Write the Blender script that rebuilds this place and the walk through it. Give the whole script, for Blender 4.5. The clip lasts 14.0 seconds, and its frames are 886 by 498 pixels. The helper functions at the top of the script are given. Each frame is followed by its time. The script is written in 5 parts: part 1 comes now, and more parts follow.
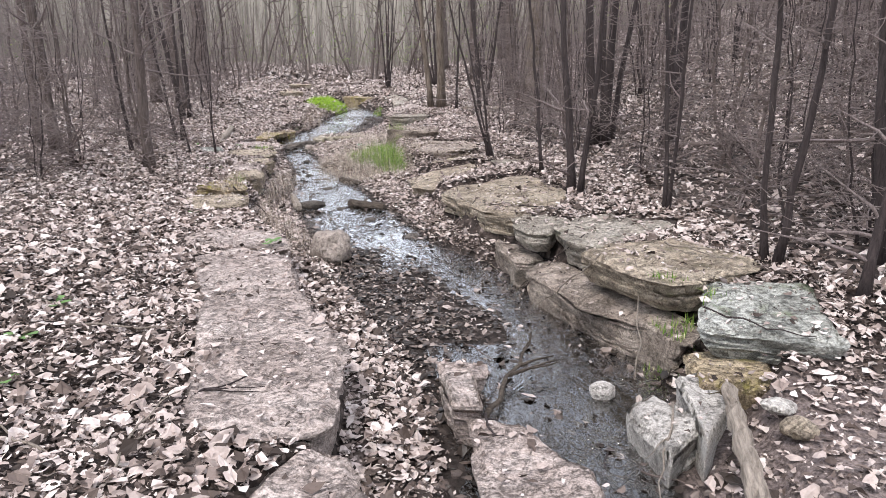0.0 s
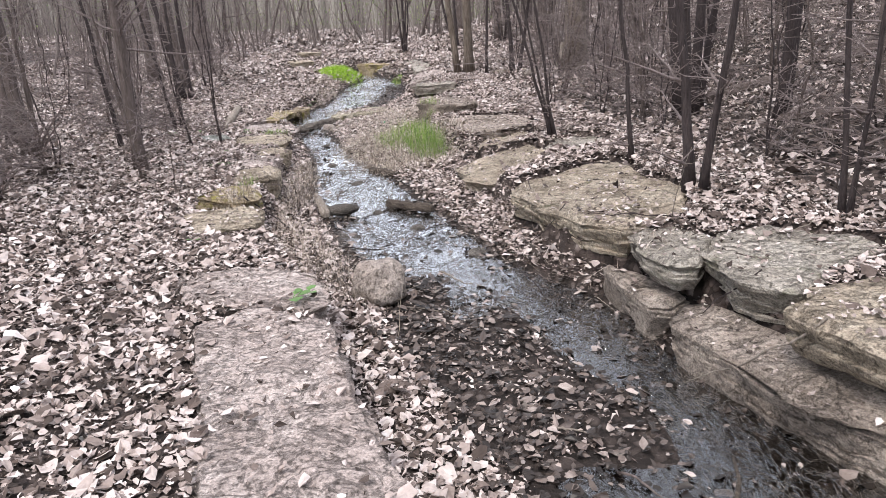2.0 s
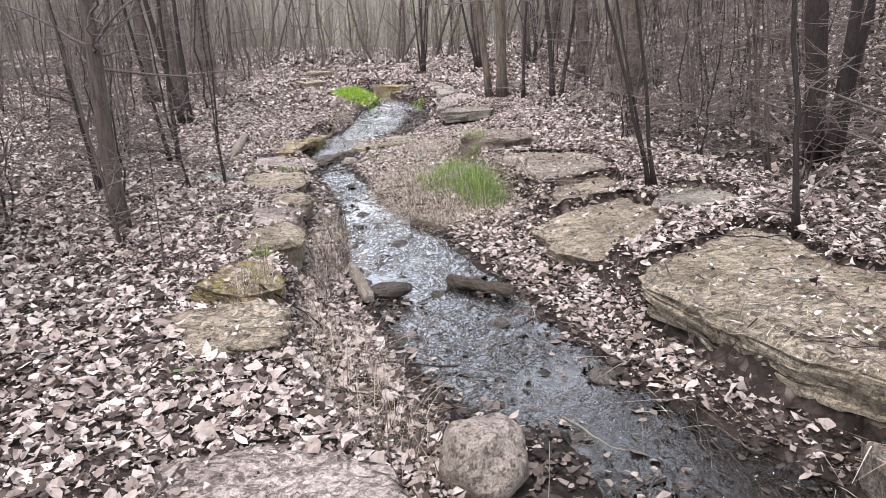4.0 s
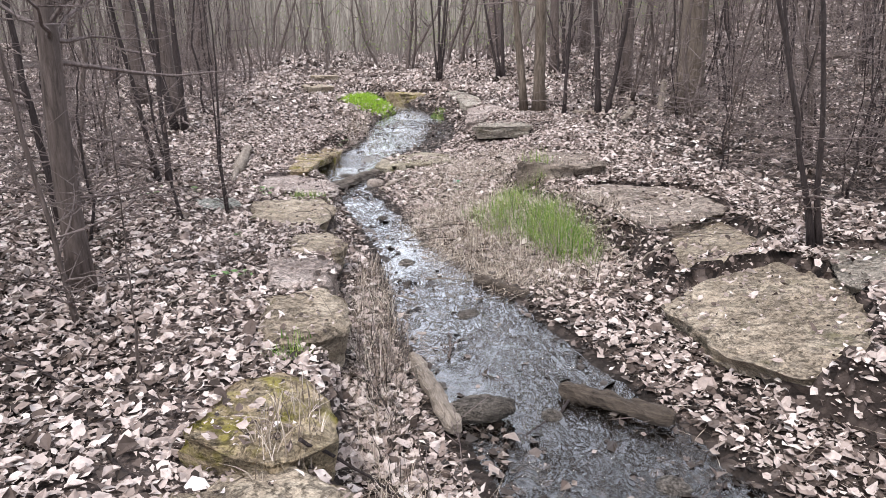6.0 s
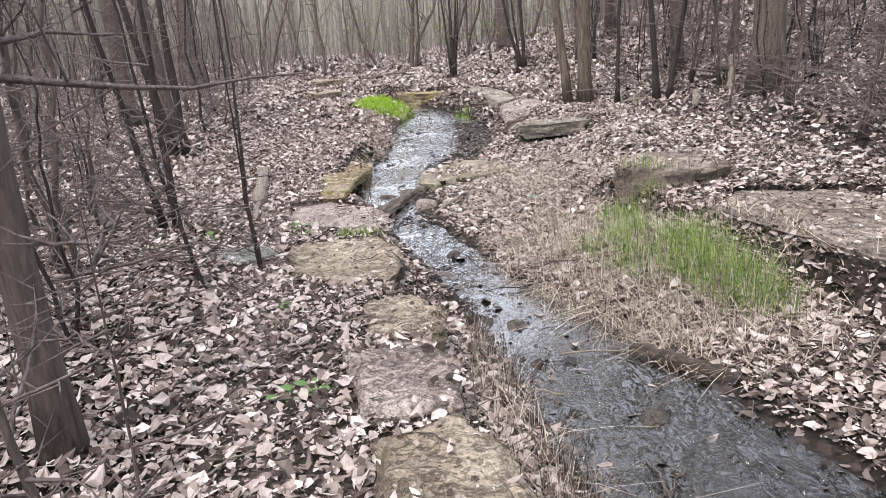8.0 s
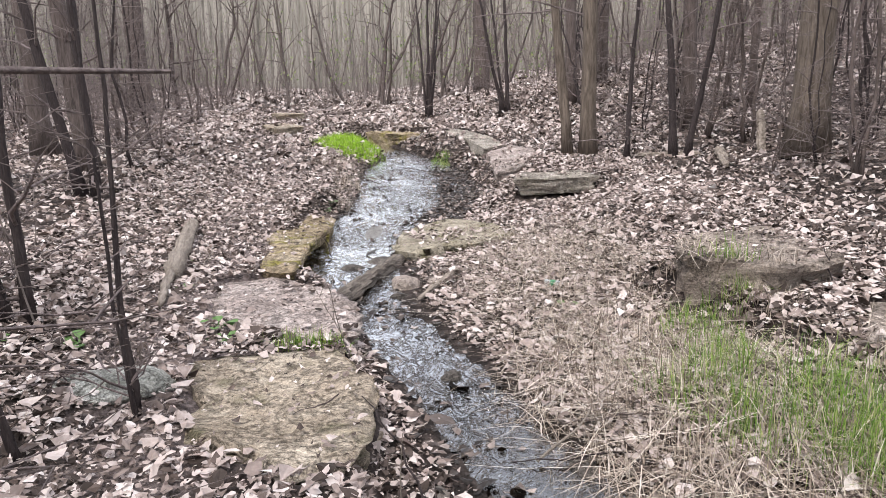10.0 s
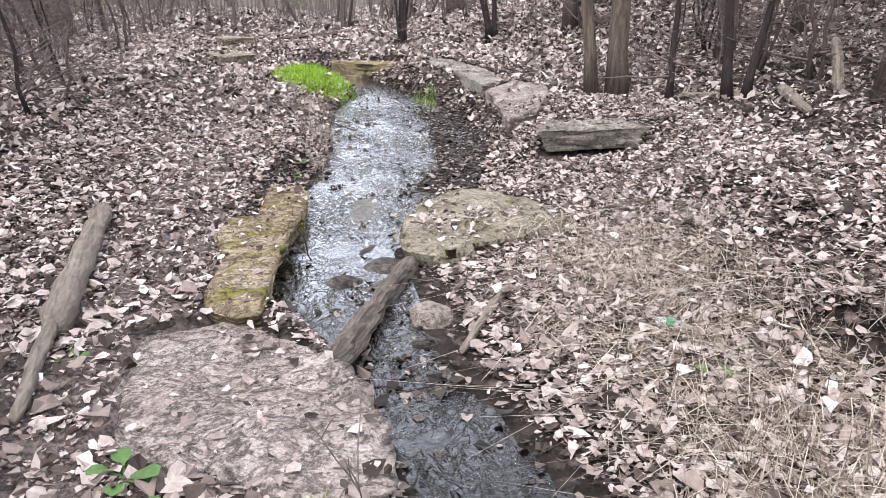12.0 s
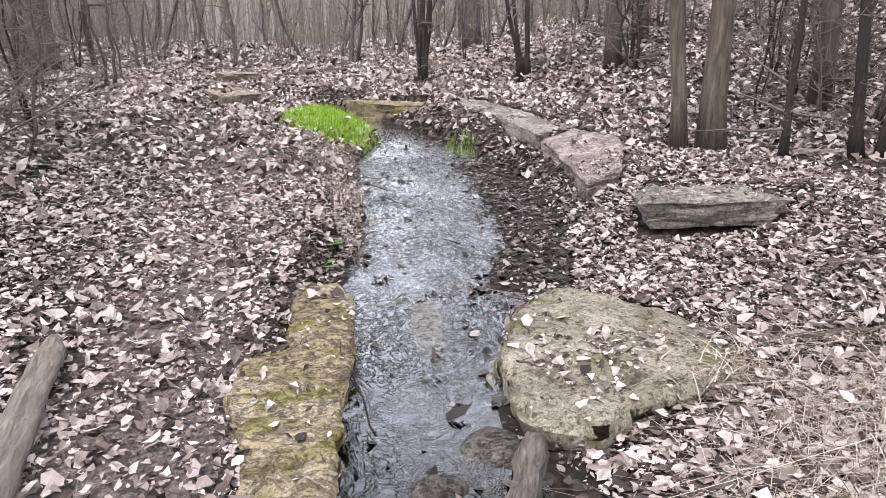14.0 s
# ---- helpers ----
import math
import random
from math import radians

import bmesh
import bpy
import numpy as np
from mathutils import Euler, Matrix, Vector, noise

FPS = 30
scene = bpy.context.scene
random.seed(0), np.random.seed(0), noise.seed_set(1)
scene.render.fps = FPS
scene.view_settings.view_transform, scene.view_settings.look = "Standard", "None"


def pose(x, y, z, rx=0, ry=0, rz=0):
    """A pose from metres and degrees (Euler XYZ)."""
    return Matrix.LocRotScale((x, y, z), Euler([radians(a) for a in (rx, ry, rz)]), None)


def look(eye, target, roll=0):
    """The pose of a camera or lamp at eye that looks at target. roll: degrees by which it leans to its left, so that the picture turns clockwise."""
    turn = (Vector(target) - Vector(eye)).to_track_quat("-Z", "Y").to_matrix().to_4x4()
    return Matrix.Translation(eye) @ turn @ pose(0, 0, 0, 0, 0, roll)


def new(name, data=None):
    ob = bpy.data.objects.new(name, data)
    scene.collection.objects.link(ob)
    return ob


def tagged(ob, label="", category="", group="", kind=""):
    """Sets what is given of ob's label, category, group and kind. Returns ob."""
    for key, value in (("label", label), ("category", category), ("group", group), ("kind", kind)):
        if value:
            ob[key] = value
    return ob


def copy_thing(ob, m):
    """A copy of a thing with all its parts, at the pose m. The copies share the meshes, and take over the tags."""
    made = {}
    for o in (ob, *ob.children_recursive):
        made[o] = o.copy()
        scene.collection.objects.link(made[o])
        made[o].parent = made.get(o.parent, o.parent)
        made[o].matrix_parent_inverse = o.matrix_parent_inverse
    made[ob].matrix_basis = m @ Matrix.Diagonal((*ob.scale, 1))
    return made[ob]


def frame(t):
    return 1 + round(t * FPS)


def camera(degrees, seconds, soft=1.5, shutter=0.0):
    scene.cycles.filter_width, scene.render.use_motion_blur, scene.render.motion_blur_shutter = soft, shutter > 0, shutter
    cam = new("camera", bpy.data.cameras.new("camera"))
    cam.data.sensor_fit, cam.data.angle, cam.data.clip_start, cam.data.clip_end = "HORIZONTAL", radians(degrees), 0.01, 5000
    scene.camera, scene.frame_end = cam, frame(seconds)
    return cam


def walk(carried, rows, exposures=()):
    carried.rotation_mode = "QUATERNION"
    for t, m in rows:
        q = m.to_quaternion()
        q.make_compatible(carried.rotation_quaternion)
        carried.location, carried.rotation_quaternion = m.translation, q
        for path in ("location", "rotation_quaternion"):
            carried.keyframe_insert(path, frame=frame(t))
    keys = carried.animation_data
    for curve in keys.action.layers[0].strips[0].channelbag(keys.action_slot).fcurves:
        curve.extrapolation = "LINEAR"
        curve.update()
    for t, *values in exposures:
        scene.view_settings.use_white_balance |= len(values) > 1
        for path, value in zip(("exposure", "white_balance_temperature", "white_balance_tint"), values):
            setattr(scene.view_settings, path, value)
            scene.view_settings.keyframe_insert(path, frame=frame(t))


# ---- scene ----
cam = camera(65.1, 14.0, 0.7)
METRES, EYE, TILT, LEAN, TURN = 14.0, 1.45, -14.5, 0.0, 0.0
EXPOSURE = 0.27
ROWS = [
    (0.0, 0.0, 0.0, 0.0, 0.0, 0.0, 0.0),
    (0.5, -0.0123, 0.033, 0.0116, -2.67, -1.8, 2.06),
    (1.0, -0.0209, 0.0609, 0.0236, 0.3, -0.8, 2.03),
    (1.5, -0.0314, 0.0929, 0.0303, -1.85, -3.33, 2.67),
    (2.0, -0.0367, 0.1274, 0.0366, 1.11, -3.11, 2.48),
    (2.5, -0.0467, 0.1596, 0.0453, -2.2, -2.09, 2.62),
    (3.0, -0.0595, 0.1973, 0.0581, -0.89, -1.71, 1.82),
    (5.5, -0.1229, 0.3608, 0.0948, 2.07, -1.26, 2.16),
    (6.0, -0.136, 0.3959, 0.1044, 0.2, -1.03, 0.01),
    (6.5, -0.1505, 0.4281, 0.1101, 4.5, -2.21, 0.59),
    (7.0, -0.1604, 0.4603, 0.1132, 2.7, -3.55, 0.83),
    (7.5, -0.1797, 0.4851, 0.1222, 2.53, -5.15, 0.34),
    (8.0, -0.191, 0.5174, 0.1318, 0.08, -1.26, 4.15),
    (10.5, -0.2078, 0.6935, 0.1707, -3.79, 1.87, 1.42),
    (11.0, -0.2138, 0.7311, 0.1821, -2.94, 0.62, 0.18),
    (11.5, -0.2235, 0.7684, 0.1935, -3.9, -2.15, 1.46),
    (12.0, -0.2285, 0.8008, 0.201, -6.91, -4.4, 2.41),
    (12.5, -0.2397, 0.8337, 0.2137, -11.32, -3.51, 4.11),
    (13.0, -0.2464, 0.8586, 0.2251, -10.47, -1.54, 3.37),
    (13.5, -0.2482, 0.89, 0.2318, -5.97, -0.52, 3.78),
    (14.0, -0.2561, 0.9222, 0.2347, -7.46, -1.89, 2.16),
]
walk(cam, [(t, pose(0, 0, EYE, TILT, LEAN, TURN) @ pose(METRES * x, METRES * y, METRES * z, 90 + pitch, roll, yaw)) for t, x, y, z, yaw, pitch, roll in ROWS],
     exposures=[(t, EXPOSURE, k, 10) for t, k in ((0.0, 6500), (6.5, 6550), (7.0, 6600), (7.5, 6800), (8.0, 6600), (11.0, 6650), (11.5, 6450), (14.0, 6450))])

# ---- world and sun ----
SUN_EL, SUN_AZ = 60.0, 212.0      # degrees; azimuth clockwise from +y
world = bpy.data.worlds.new("world")
scene.world = world
world.use_nodes = True
wn = world.node_tree
sky = wn.nodes.new("ShaderNodeTexSky")
sky.sky_type = "NISHITA"
sky.sun_disc = False
sky.sun_elevation = radians(SUN_EL)
sky.sun_rotation = radians(SUN_AZ)
sky.dust_density = 2.0
sky.air_density = 1.2
sky.ozone_density = 1.5
haze = wn.nodes.new("ShaderNodeMix")          # thin, even high cloud over the clear sky
haze.data_type, haze.blend_type = "RGBA", "ADD"
haze.inputs[0].default_value = 1.0
haze.inputs[7].default_value = (8.2, 8.05, 8.3, 1)
wn.links.new(sky.outputs[0], haze.inputs[6])
wn.links.new(haze.outputs[2], wn.nodes["Background"].inputs[0])
wn.nodes["Background"].inputs[1].default_value = 0.15
sun_lamp = new("sun", bpy.data.lights.new("sun", "SUN"))
sun_lamp.data.energy = 1.8
sun_lamp.data.angle = radians(10.0)
sun_lamp.data.color = (1.0, 0.95, 0.9)
a, e = radians(SUN_AZ), radians(SUN_EL)
sun_lamp.matrix_world = look((0, 0, 30), Vector((0, 0, 30)) - Vector((math.sin(a) * math.cos(e), math.cos(a) * math.cos(e), math.sin(e))))


# ---- materials ----
def node(m, kind, **values):
    n = m.node_tree.nodes.new("ShaderNode" + kind)
    for k, v in values.items():
        slot = n.inputs[int(k[1:])] if k[0] == "i" and k[1:].isdigit() else n.inputs[k.replace("_", " ")]
        if isinstance(v, bpy.types.NodeSocket):
            m.node_tree.links.new(v, slot)
        else:
            slot.default_value = v
    return n


def ramp(m, fac, *stops):
    n = node(m, "ValToRGB", Fac=fac)
    els = n.color_ramp.elements
    while len(els) < len(stops):
        els.new(0.5)
    for el, (p, c) in zip(els, stops):
        el.position, el.color = p, (*c, 1)
    return n.outputs[0]


def mixc(m, fac, a, b, mode="MIX"):
    n = m.node_tree.nodes.new("ShaderNodeMix")
    n.data_type, n.blend_type = "RGBA", mode
    for slot, v in ((0, fac), (6, a), (7, b)):
        if isinstance(v, bpy.types.NodeSocket):
            m.node_tree.links.new(v, n.inputs[slot])
        else:
            n.inputs[slot].default_value = v if slot == 0 else (*v, 1)
    return n.outputs[2]


def math_node(m, op, a, b=0.5):
    n = m.node_tree.nodes.new("ShaderNodeMath")
    n.operation = op
    for slot, v in ((0, a), (1, b)):
        if isinstance(v, bpy.types.NodeSocket):
            m.node_tree.links.new(v, n.inputs[slot])
        else:
            n.inputs[slot].default_value = v
    return n.outputs[0]


def material(name, rough=0.85):
    m = bpy.data.materials.new(name)
    m.use_nodes = True
    b = m.node_tree.nodes["Principled BSDF"]
    b.inputs["Roughness"].default_value = rough
    b.inputs["Specular IOR Level"].default_value = 0.25
    return m, b


def coords(m, scale=(1, 1, 1), shift=True):
    tc = node(m, "TexCoord").outputs["Object"]
    if shift:
        r = node(m, "ObjectInfo").outputs["Random"]
        n = m.node_tree.nodes.new("ShaderNodeVectorMath")
        n.operation = "ADD"
        m.node_tree.links.new(tc, n.inputs[0])
        k = math_node(m, "MULTIPLY", r, 37.0)
        m.node_tree.links.new(k, n.inputs[1])
        tc = n.outputs[0]
    return node(m, "Mapping", Vector=tc, Scale=scale).outputs[0]


def noise_tex(m, vec, scale, detail=6.0, rough=0.6, dist=0.0):
    return node(m, "TexNoise", Vector=vec, Scale=scale, Detail=detail, Roughness=rough, Distortion=dist).outputs[0]


def bump(m, b, height, strength, dist, after=None):
    n = node(m, "Bump", Strength=strength, Distance=dist, Height=height)
    if after is not None:
        m.node_tree.links.new(after, n.inputs["Normal"])
    m.node_tree.links.new(n.outputs[0], b.inputs["Normal"])
    return n.outputs[0]


def link(m, out, slot):
    m.node_tree.links.new(out, slot)


def rock_material(name, dark, mid, light, moss=0.0, moss_col=(0.16, 0.14, 0.02), stretch=5.0, grainy=1.5, seams=0.35):
    dark, mid, light = (tuple(min(0.7, 1.3 * c) for c in t) for t in (dark, mid, light))
    m, b = material(name, 0.9)
    v = coords(m)
    vs = coords(m, (1, 1, stretch))
    big = noise_tex(m, v, 2.2, 4, 0.55, 0.4)
    fine = noise_tex(m, vs, 14, 8, 0.7)
    speck = noise_tex(m, v, 90, 3, 0.7)
    k = math_node(m, "ADD", math_node(m, "MULTIPLY", big, 0.6), math_node(m, "MULTIPLY", fine, 0.45))
    col = ramp(m, k, (0.3, dark), (0.52, mid), (0.72, light))
    col = mixc(m, 0.55, col, ramp(m, speck, (0.35, (0.25, 0.23, 0.22)), (0.65, (0.85, 0.83, 0.8))), "OVERLAY")
    stain = ramp(m, noise_tex(m, v, 5.5, 6, 0.7, 1.0), (0.52, (0, 0, 0)), (0.68, (1, 1, 1)))
    col = mixc(m, math_node(m, "MULTIPLY", stain, 0.55), col, (dark[0] * 0.6, dark[1] * 0.6, dark[2] * 0.6))
    if moss:
        mk = ramp(m, noise_tex(m, v, 4.0, 5, 0.65), (0.62 - 0.3 * moss, (0, 0, 0)), (0.72 - 0.25 * moss, (1, 1, 1)))
        col = mixc(m, math_node(m, "MULTIPLY", mk, 0.85), col, moss_col)
    lines = ramp(m, noise_tex(m, coords(m, (1, grainy, 1)), 4.5, 7, 0.65, 1.5), (0.44, (1, 1, 1)), (0.475, (0.2, 0.2, 0.2)), (0.5, (1, 1, 1)))
    if seams:
        col = mixc(m, 0.55, col, lines, "MULTIPLY")
    pits = ramp(m, noise_tex(m, v, 32, 5, 0.75), (0.36, (0.35, 0.33, 0.31)), (0.47, (1, 1, 1)))
    col = mixc(m, 0.7, col, pits, "MULTIPLY")
    link(m, col, b.inputs["Base Color"])
    h = math_node(m, "ADD", fine, math_node(m, "MULTIPLY", speck, 0.35))
    h = math_node(m, "ADD", h, math_node(m, "MULTIPLY", lines, seams))
    bump(m, b, math_node(m, "ADD", h, math_node(m, "MULTIPLY", pits, 0.5)), 1.0, 0.028)
    return m


def bark_material(name, dark, light, scale=1.0, along=3.0):
    m, b = material(name, 0.95)
    v = coords(m, (22 * scale, 22 * scale, along * scale))
    f = noise_tex(m, v, 1.6, 6, 0.7, 0.6)
    big = noise_tex(m, coords(m), 1.3, 3)
    col = ramp(m, f, (0.35, dark), (0.68, light))
    col = mixc(m, math_node(m, "MULTIPLY", big, 0.6), col, tuple(0.55 * c for c in light))
    link(m, col, b.inputs["Base Color"])
    bump(m, b, f, 0.9, 0.02)
    return m


def island_material(name, stops, rough=0.8, trans=0.0, grain=30.0):
    m, b = material(name, rough)
    r = node(m, "NewGeometry").outputs["Random Per Island"]
    col = ramp(m, r, *stops)
    g = noise_tex(m, coords(m, shift=False), grain, 4, 0.6)
    col = mixc(m, 0.5, col, ramp(m, g, (0.3, (0.3, 0.3, 0.3)), (0.7, (0.75, 0.75, 0.75))), "OVERLAY")
    link(m, col, b.inputs["Base Color"])
    if trans:
        t = node(m, "BsdfTranslucent", Color=col)
        mx = node(m, "MixShader", Fac=trans)
        link(m, b.outputs[0], mx.inputs[1])
        link(m, t.outputs[0], mx.inputs[2])
        link(m, mx.outputs[0], m.node_tree.nodes["Material Output"].inputs[0])
    return m


LEAF_STOPS = ((0.0, (0.03, 0.022, 0.018)), (0.2, (0.11, 0.082, 0.069)), (0.4, (0.30, 0.24, 0.212)), (0.68, (0.47, 0.395, 0.36)), (0.92, (0.57, 0.495, 0.46)), (1.0, (0.72, 0.65, 0.61)))
M_LEAF = island_material("dry_leaf", LEAF_STOPS, 0.75, 0.12)
M_CRUMB = island_material("leaf_crumbs", ((0.0, (0.03, 0.021, 0.017)), (0.35, (0.12, 0.09, 0.077)), (0.7, (0.32, 0.26, 0.23)), (1.0, (0.55, 0.48, 0.44))), 0.85)
M_WETLEAF = island_material("wet_leaf", ((0.0, (0.013, 0.010, 0.008)), (0.45, (0.045, 0.034, 0.028)), (0.8, (0.14, 0.108, 0.092)), (1.0, (0.36, 0.30, 0.265))), 0.35)
M_STRAW = island_material("dry_straw", ((0.0, (0.08, 0.06, 0.046)), (0.3, (0.24, 0.19, 0.15)), (0.7, (0.46, 0.39, 0.32)), (1.0, (0.68, 0.6, 0.52))), 0.8, 0.1)
M_GRASS = island_material("fresh_grass", ((0.0, (0.07, 0.15, 0.025)), (0.5, (0.16, 0.29, 0.045)), (0.8, (0.30, 0.38, 0.10)), (1.0, (0.50, 0.47, 0.26))), 0.6, 0.35)
M_BRIGHT = island_material("bright_grass", ((0.0, (0.16, 0.28, 0.02)), (0.6, (0.30, 0.50, 0.04)), (1.0, (0.46, 0.62, 0.10))), 0.6, 0.35)
M_WEED = island_material("green_weed", ((0.0, (0.05, 0.12, 0.03)), (1.0, (0.16, 0.26, 0.09))), 0.6, 0.2)
M_ROCK_PINK = rock_material("pinkish_slab", (0.15, 0.12, 0.105), (0.31, 0.262, 0.24), (0.47, 0.415, 0.385))
M_ROCK_TAN = rock_material("tan_slab", (0.12, 0.095, 0.07), (0.29, 0.245, 0.19), (0.45, 0.40, 0.325), 0.15, (0.15, 0.135, 0.075))
M_ROCK_GREY = rock_material("grey_green_slab", (0.12, 0.12, 0.105), (0.27, 0.275, 0.25), (0.44, 0.45, 0.42), 0.2, (0.13, 0.15, 0.09))
M_ROCK_PALE = rock_material("pale_rock", (0.15, 0.14, 0.13), (0.31, 0.295, 0.275), (0.46, 0.44, 0.41), stretch=1.0, seams=0.0)
M_ROCK_SUNK = rock_material("smooth_grey_rock", (0.11, 0.107, 0.10), (0.18, 0.176, 0.168), (0.26, 0.255, 0.245), stretch=1.0, seams=0.0)
M_ROCK_MOSS = rock_material("mossy_slab", (0.11, 0.08, 0.05), (0.28, 0.225, 0.15), (0.42, 0.36, 0.27), 0.4, (0.22, 0.195, 0.03))
M_ROCK_DARK = rock_material("dark_wet_rock", (0.03, 0.026, 0.022), (0.09, 0.08, 0.07), (0.18, 0.16, 0.145))
M_ROCK_LAYER = rock_material("layered_rock", (0.07, 0.057, 0.047), (0.25, 0.21, 0.178), (0.44, 0.385, 0.335), 0.0, stretch=14.0)
M_ROCK_MIX = rock_material("grey_tan_slab", (0.11, 0.096, 0.08), (0.265, 0.24, 0.205), (0.42, 0.39, 0.345), 0.12, (0.14, 0.14, 0.085))
M_ROCK_BIG = rock_material("pale_olive_boulder", (0.11, 0.097, 0.07), (0.235, 0.21, 0.16), (0.37, 0.34, 0.28), 0.3, (0.15, 0.14, 0.06), 1.0, 1.0, 0.0)
M_BOULDER = rock_material("brown_boulder", (0.12, 0.10, 0.085), (0.24, 0.205, 0.18), (0.34, 0.30, 0.27), stretch=1.0, grainy=1.0, seams=0.0)
M_BARK = bark_material("grey_brown_bark", (0.04, 0.031, 0.027), (0.19, 0.15, 0.134))
M_TWIG = bark_material("brown_twig", (0.08, 0.061, 0.058), (0.32, 0.26, 0.245), 2.0)
M_BARK_DARK = bark_material("dark_sapling_bark", (0.018, 0.014, 0.014), (0.085, 0.066, 0.063), 2.0)
M_BARK_TAN = bark_material("ridged_tan_bark", (0.045, 0.034, 0.026), (0.23, 0.185, 0.148), 0.7)
# grey-brown bark with sunlight and distance haze lightened into its colour
M_BARK_LIT_HAZY = bark_material("lit_hazy_bark", (0.09, 0.072, 0.065), (0.30, 0.25, 0.225))
M_WOOD = bark_material("weathered_log", (0.10, 0.08, 0.065), (0.38, 0.325, 0.27), 1.3, 3.0)
M_WOOD_MID = bark_material("dark_driftwood", (0.03, 0.024, 0.02), (0.26, 0.22, 0.185), 1.3, 3.0)
M_WOOD_DARK = bark_material("wet_log", (0.02, 0.016, 0.013), (0.12, 0.095, 0.075), 1.3, 3.0)

# soil and matted leaves under the loose ones
M_GROUND, b = material("leaf_mould", 0.95)
v = coords(M_GROUND, shift=False)
warp = node(M_GROUND, "TexNoise", Vector=v, Scale=7.0, Detail=3.0).outputs["Color"]
vv = mixc(M_GROUND, 0.12, (0, 0, 0), warp)
va = M_GROUND.node_tree.nodes.new("ShaderNodeVectorMath")
link(M_GROUND, v, va.inputs[0])
link(M_GROUND, vv, va.inputs[1])
vor = node(M_GROUND, "TexVoronoi", Vector=va.outputs[0], Scale=16.0, Randomness=1.0)
cell = node(M_GROUND, "SeparateColor", Color=vor.outputs["Color"]).outputs[0]
# leafy tones darkened beyond the mould's own, for shade in gaps between loose leaves
leafy = ramp(M_GROUND, cell, (0.0, (0.016, 0.012, 0.010)), (0.5, (0.045, 0.033, 0.028)), (0.85, (0.13, 0.10, 0.087)), (1.0, (0.30, 0.245, 0.22)))
edge = ramp(M_GROUND, vor.outputs["Distance"], (0.35, (1, 1, 1)), (0.75, (0.3, 0.26, 0.24)))
leafy = mixc(M_GROUND, 1.0, leafy, edge, "MULTIPLY")
soil = ramp(M_GROUND, noise_tex(M_GROUND, v, 9, 8, 0.7), (0.3, (0.03, 0.022, 0.018)), (0.7, (0.10, 0.076, 0.066)))
patch = ramp(M_GROUND, noise_tex(M_GROUND, v, 1.1, 4), (0.42, (0, 0, 0)), (0.6, (1, 1, 1)))
col = mixc(M_GROUND, math_node(M_GROUND, "MULTIPLY", patch, 0.4), leafy, soil)
bed = node(M_GROUND, "Attribute")
bed.attribute_name = "soil"
bare = mixc(M_GROUND, ramp(M_GROUND, noise_tex(M_GROUND, v, 40, 5, 0.7), (0.4, (0, 0, 0)), (0.6, (1, 1, 1))), (0.10, 0.078, 0.072), (0.26, 0.21, 0.195))
wet = ramp(M_GROUND, noise_tex(M_GROUND, v, 18, 8, 0.75), (0.35, (0.010, 0.008, 0.007)), (0.6, (0.035, 0.027, 0.022)), (0.75, (0.11, 0.09, 0.078)))
sep = node(M_GROUND, "SeparateColor", Color=bed.outputs["Color"])
col = mixc(M_GROUND, sep.outputs[1], col, bare)
col = mixc(M_GROUND, sep.outputs[0], col, wet)
link(M_GROUND, col, b.inputs["Base Color"])
bump(M_GROUND, b, math_node(M_GROUND, "ADD", cell, noise_tex(M_GROUND, v, 30, 6, 0.7)), 1.0, 0.03)

# water: clear, dark over the mud, glossy at a slant
M_WATER = bpy.data.materials.new("stream_water")
M_WATER.use_nodes = True
nt = M_WATER.node_tree
nt.nodes.remove(nt.nodes["Principled BSDF"])
v = coords(M_WATER, (1, 0.8, 1), False)
v2 = coords(M_WATER, (1.3, 0.6, 1), False)
swell = noise_tex(M_WATER, v2, 5.5, 2, 0.5, 1.2)
small = noise_tex(M_WATER, v, 30, 2, 0.5, 1.2)
crest = ramp(M_WATER, noise_tex(M_WATER, v2, 10, 3, 0.55, 2.2), (0.42, (0, 0, 0)), (0.5, (1, 1, 1)), (0.58, (0, 0, 0)))
calm = ramp(M_WATER, noise_tex(M_WATER, v, 1.3, 2), (0.36, (0.15, 0.15, 0.15)), (0.6, (1, 1, 1)))
fine = math_node(M_WATER, "ADD", math_node(M_WATER, "MULTIPLY", crest, 0.2), math_node(M_WATER, "MULTIPLY", small, 0.12))
rip = math_node(M_WATER, "ADD", math_node(M_WATER, "MULTIPLY", swell, 0.45), math_node(M_WATER, "MULTIPLY", fine, calm))
bn = node(M_WATER, "Bump", Strength=1.0, Distance=0.03, Height=rip).outputs[0]
gl = node(M_WATER, "BsdfGlossy", Color=(1, 1, 1, 1), Roughness=0.02, Normal=bn)
tr = node(M_WATER, "BsdfTransparent", Color=(0.30, 0.27, 0.25, 1))
fr = node(M_WATER, "Fresnel", IOR=1.6, Normal=bn)
gloss = ramp(M_WATER, fr.outputs[0], (0.05, (0.04, 0.04, 0.04)), (0.13, (0.3, 0.3, 0.3)), (0.3, (0.75, 0.75, 0.75)), (0.6, (1, 1, 1)))
mx = node(M_WATER, "MixShader", Fac=gloss)
link(M_WATER, tr.outputs[0], mx.inputs[1])
link(M_WATER, gl.outputs[0], mx.inputs[2])
link(M_WATER, mx.outputs[0], nt.nodes["Material Output"].inputs[0])


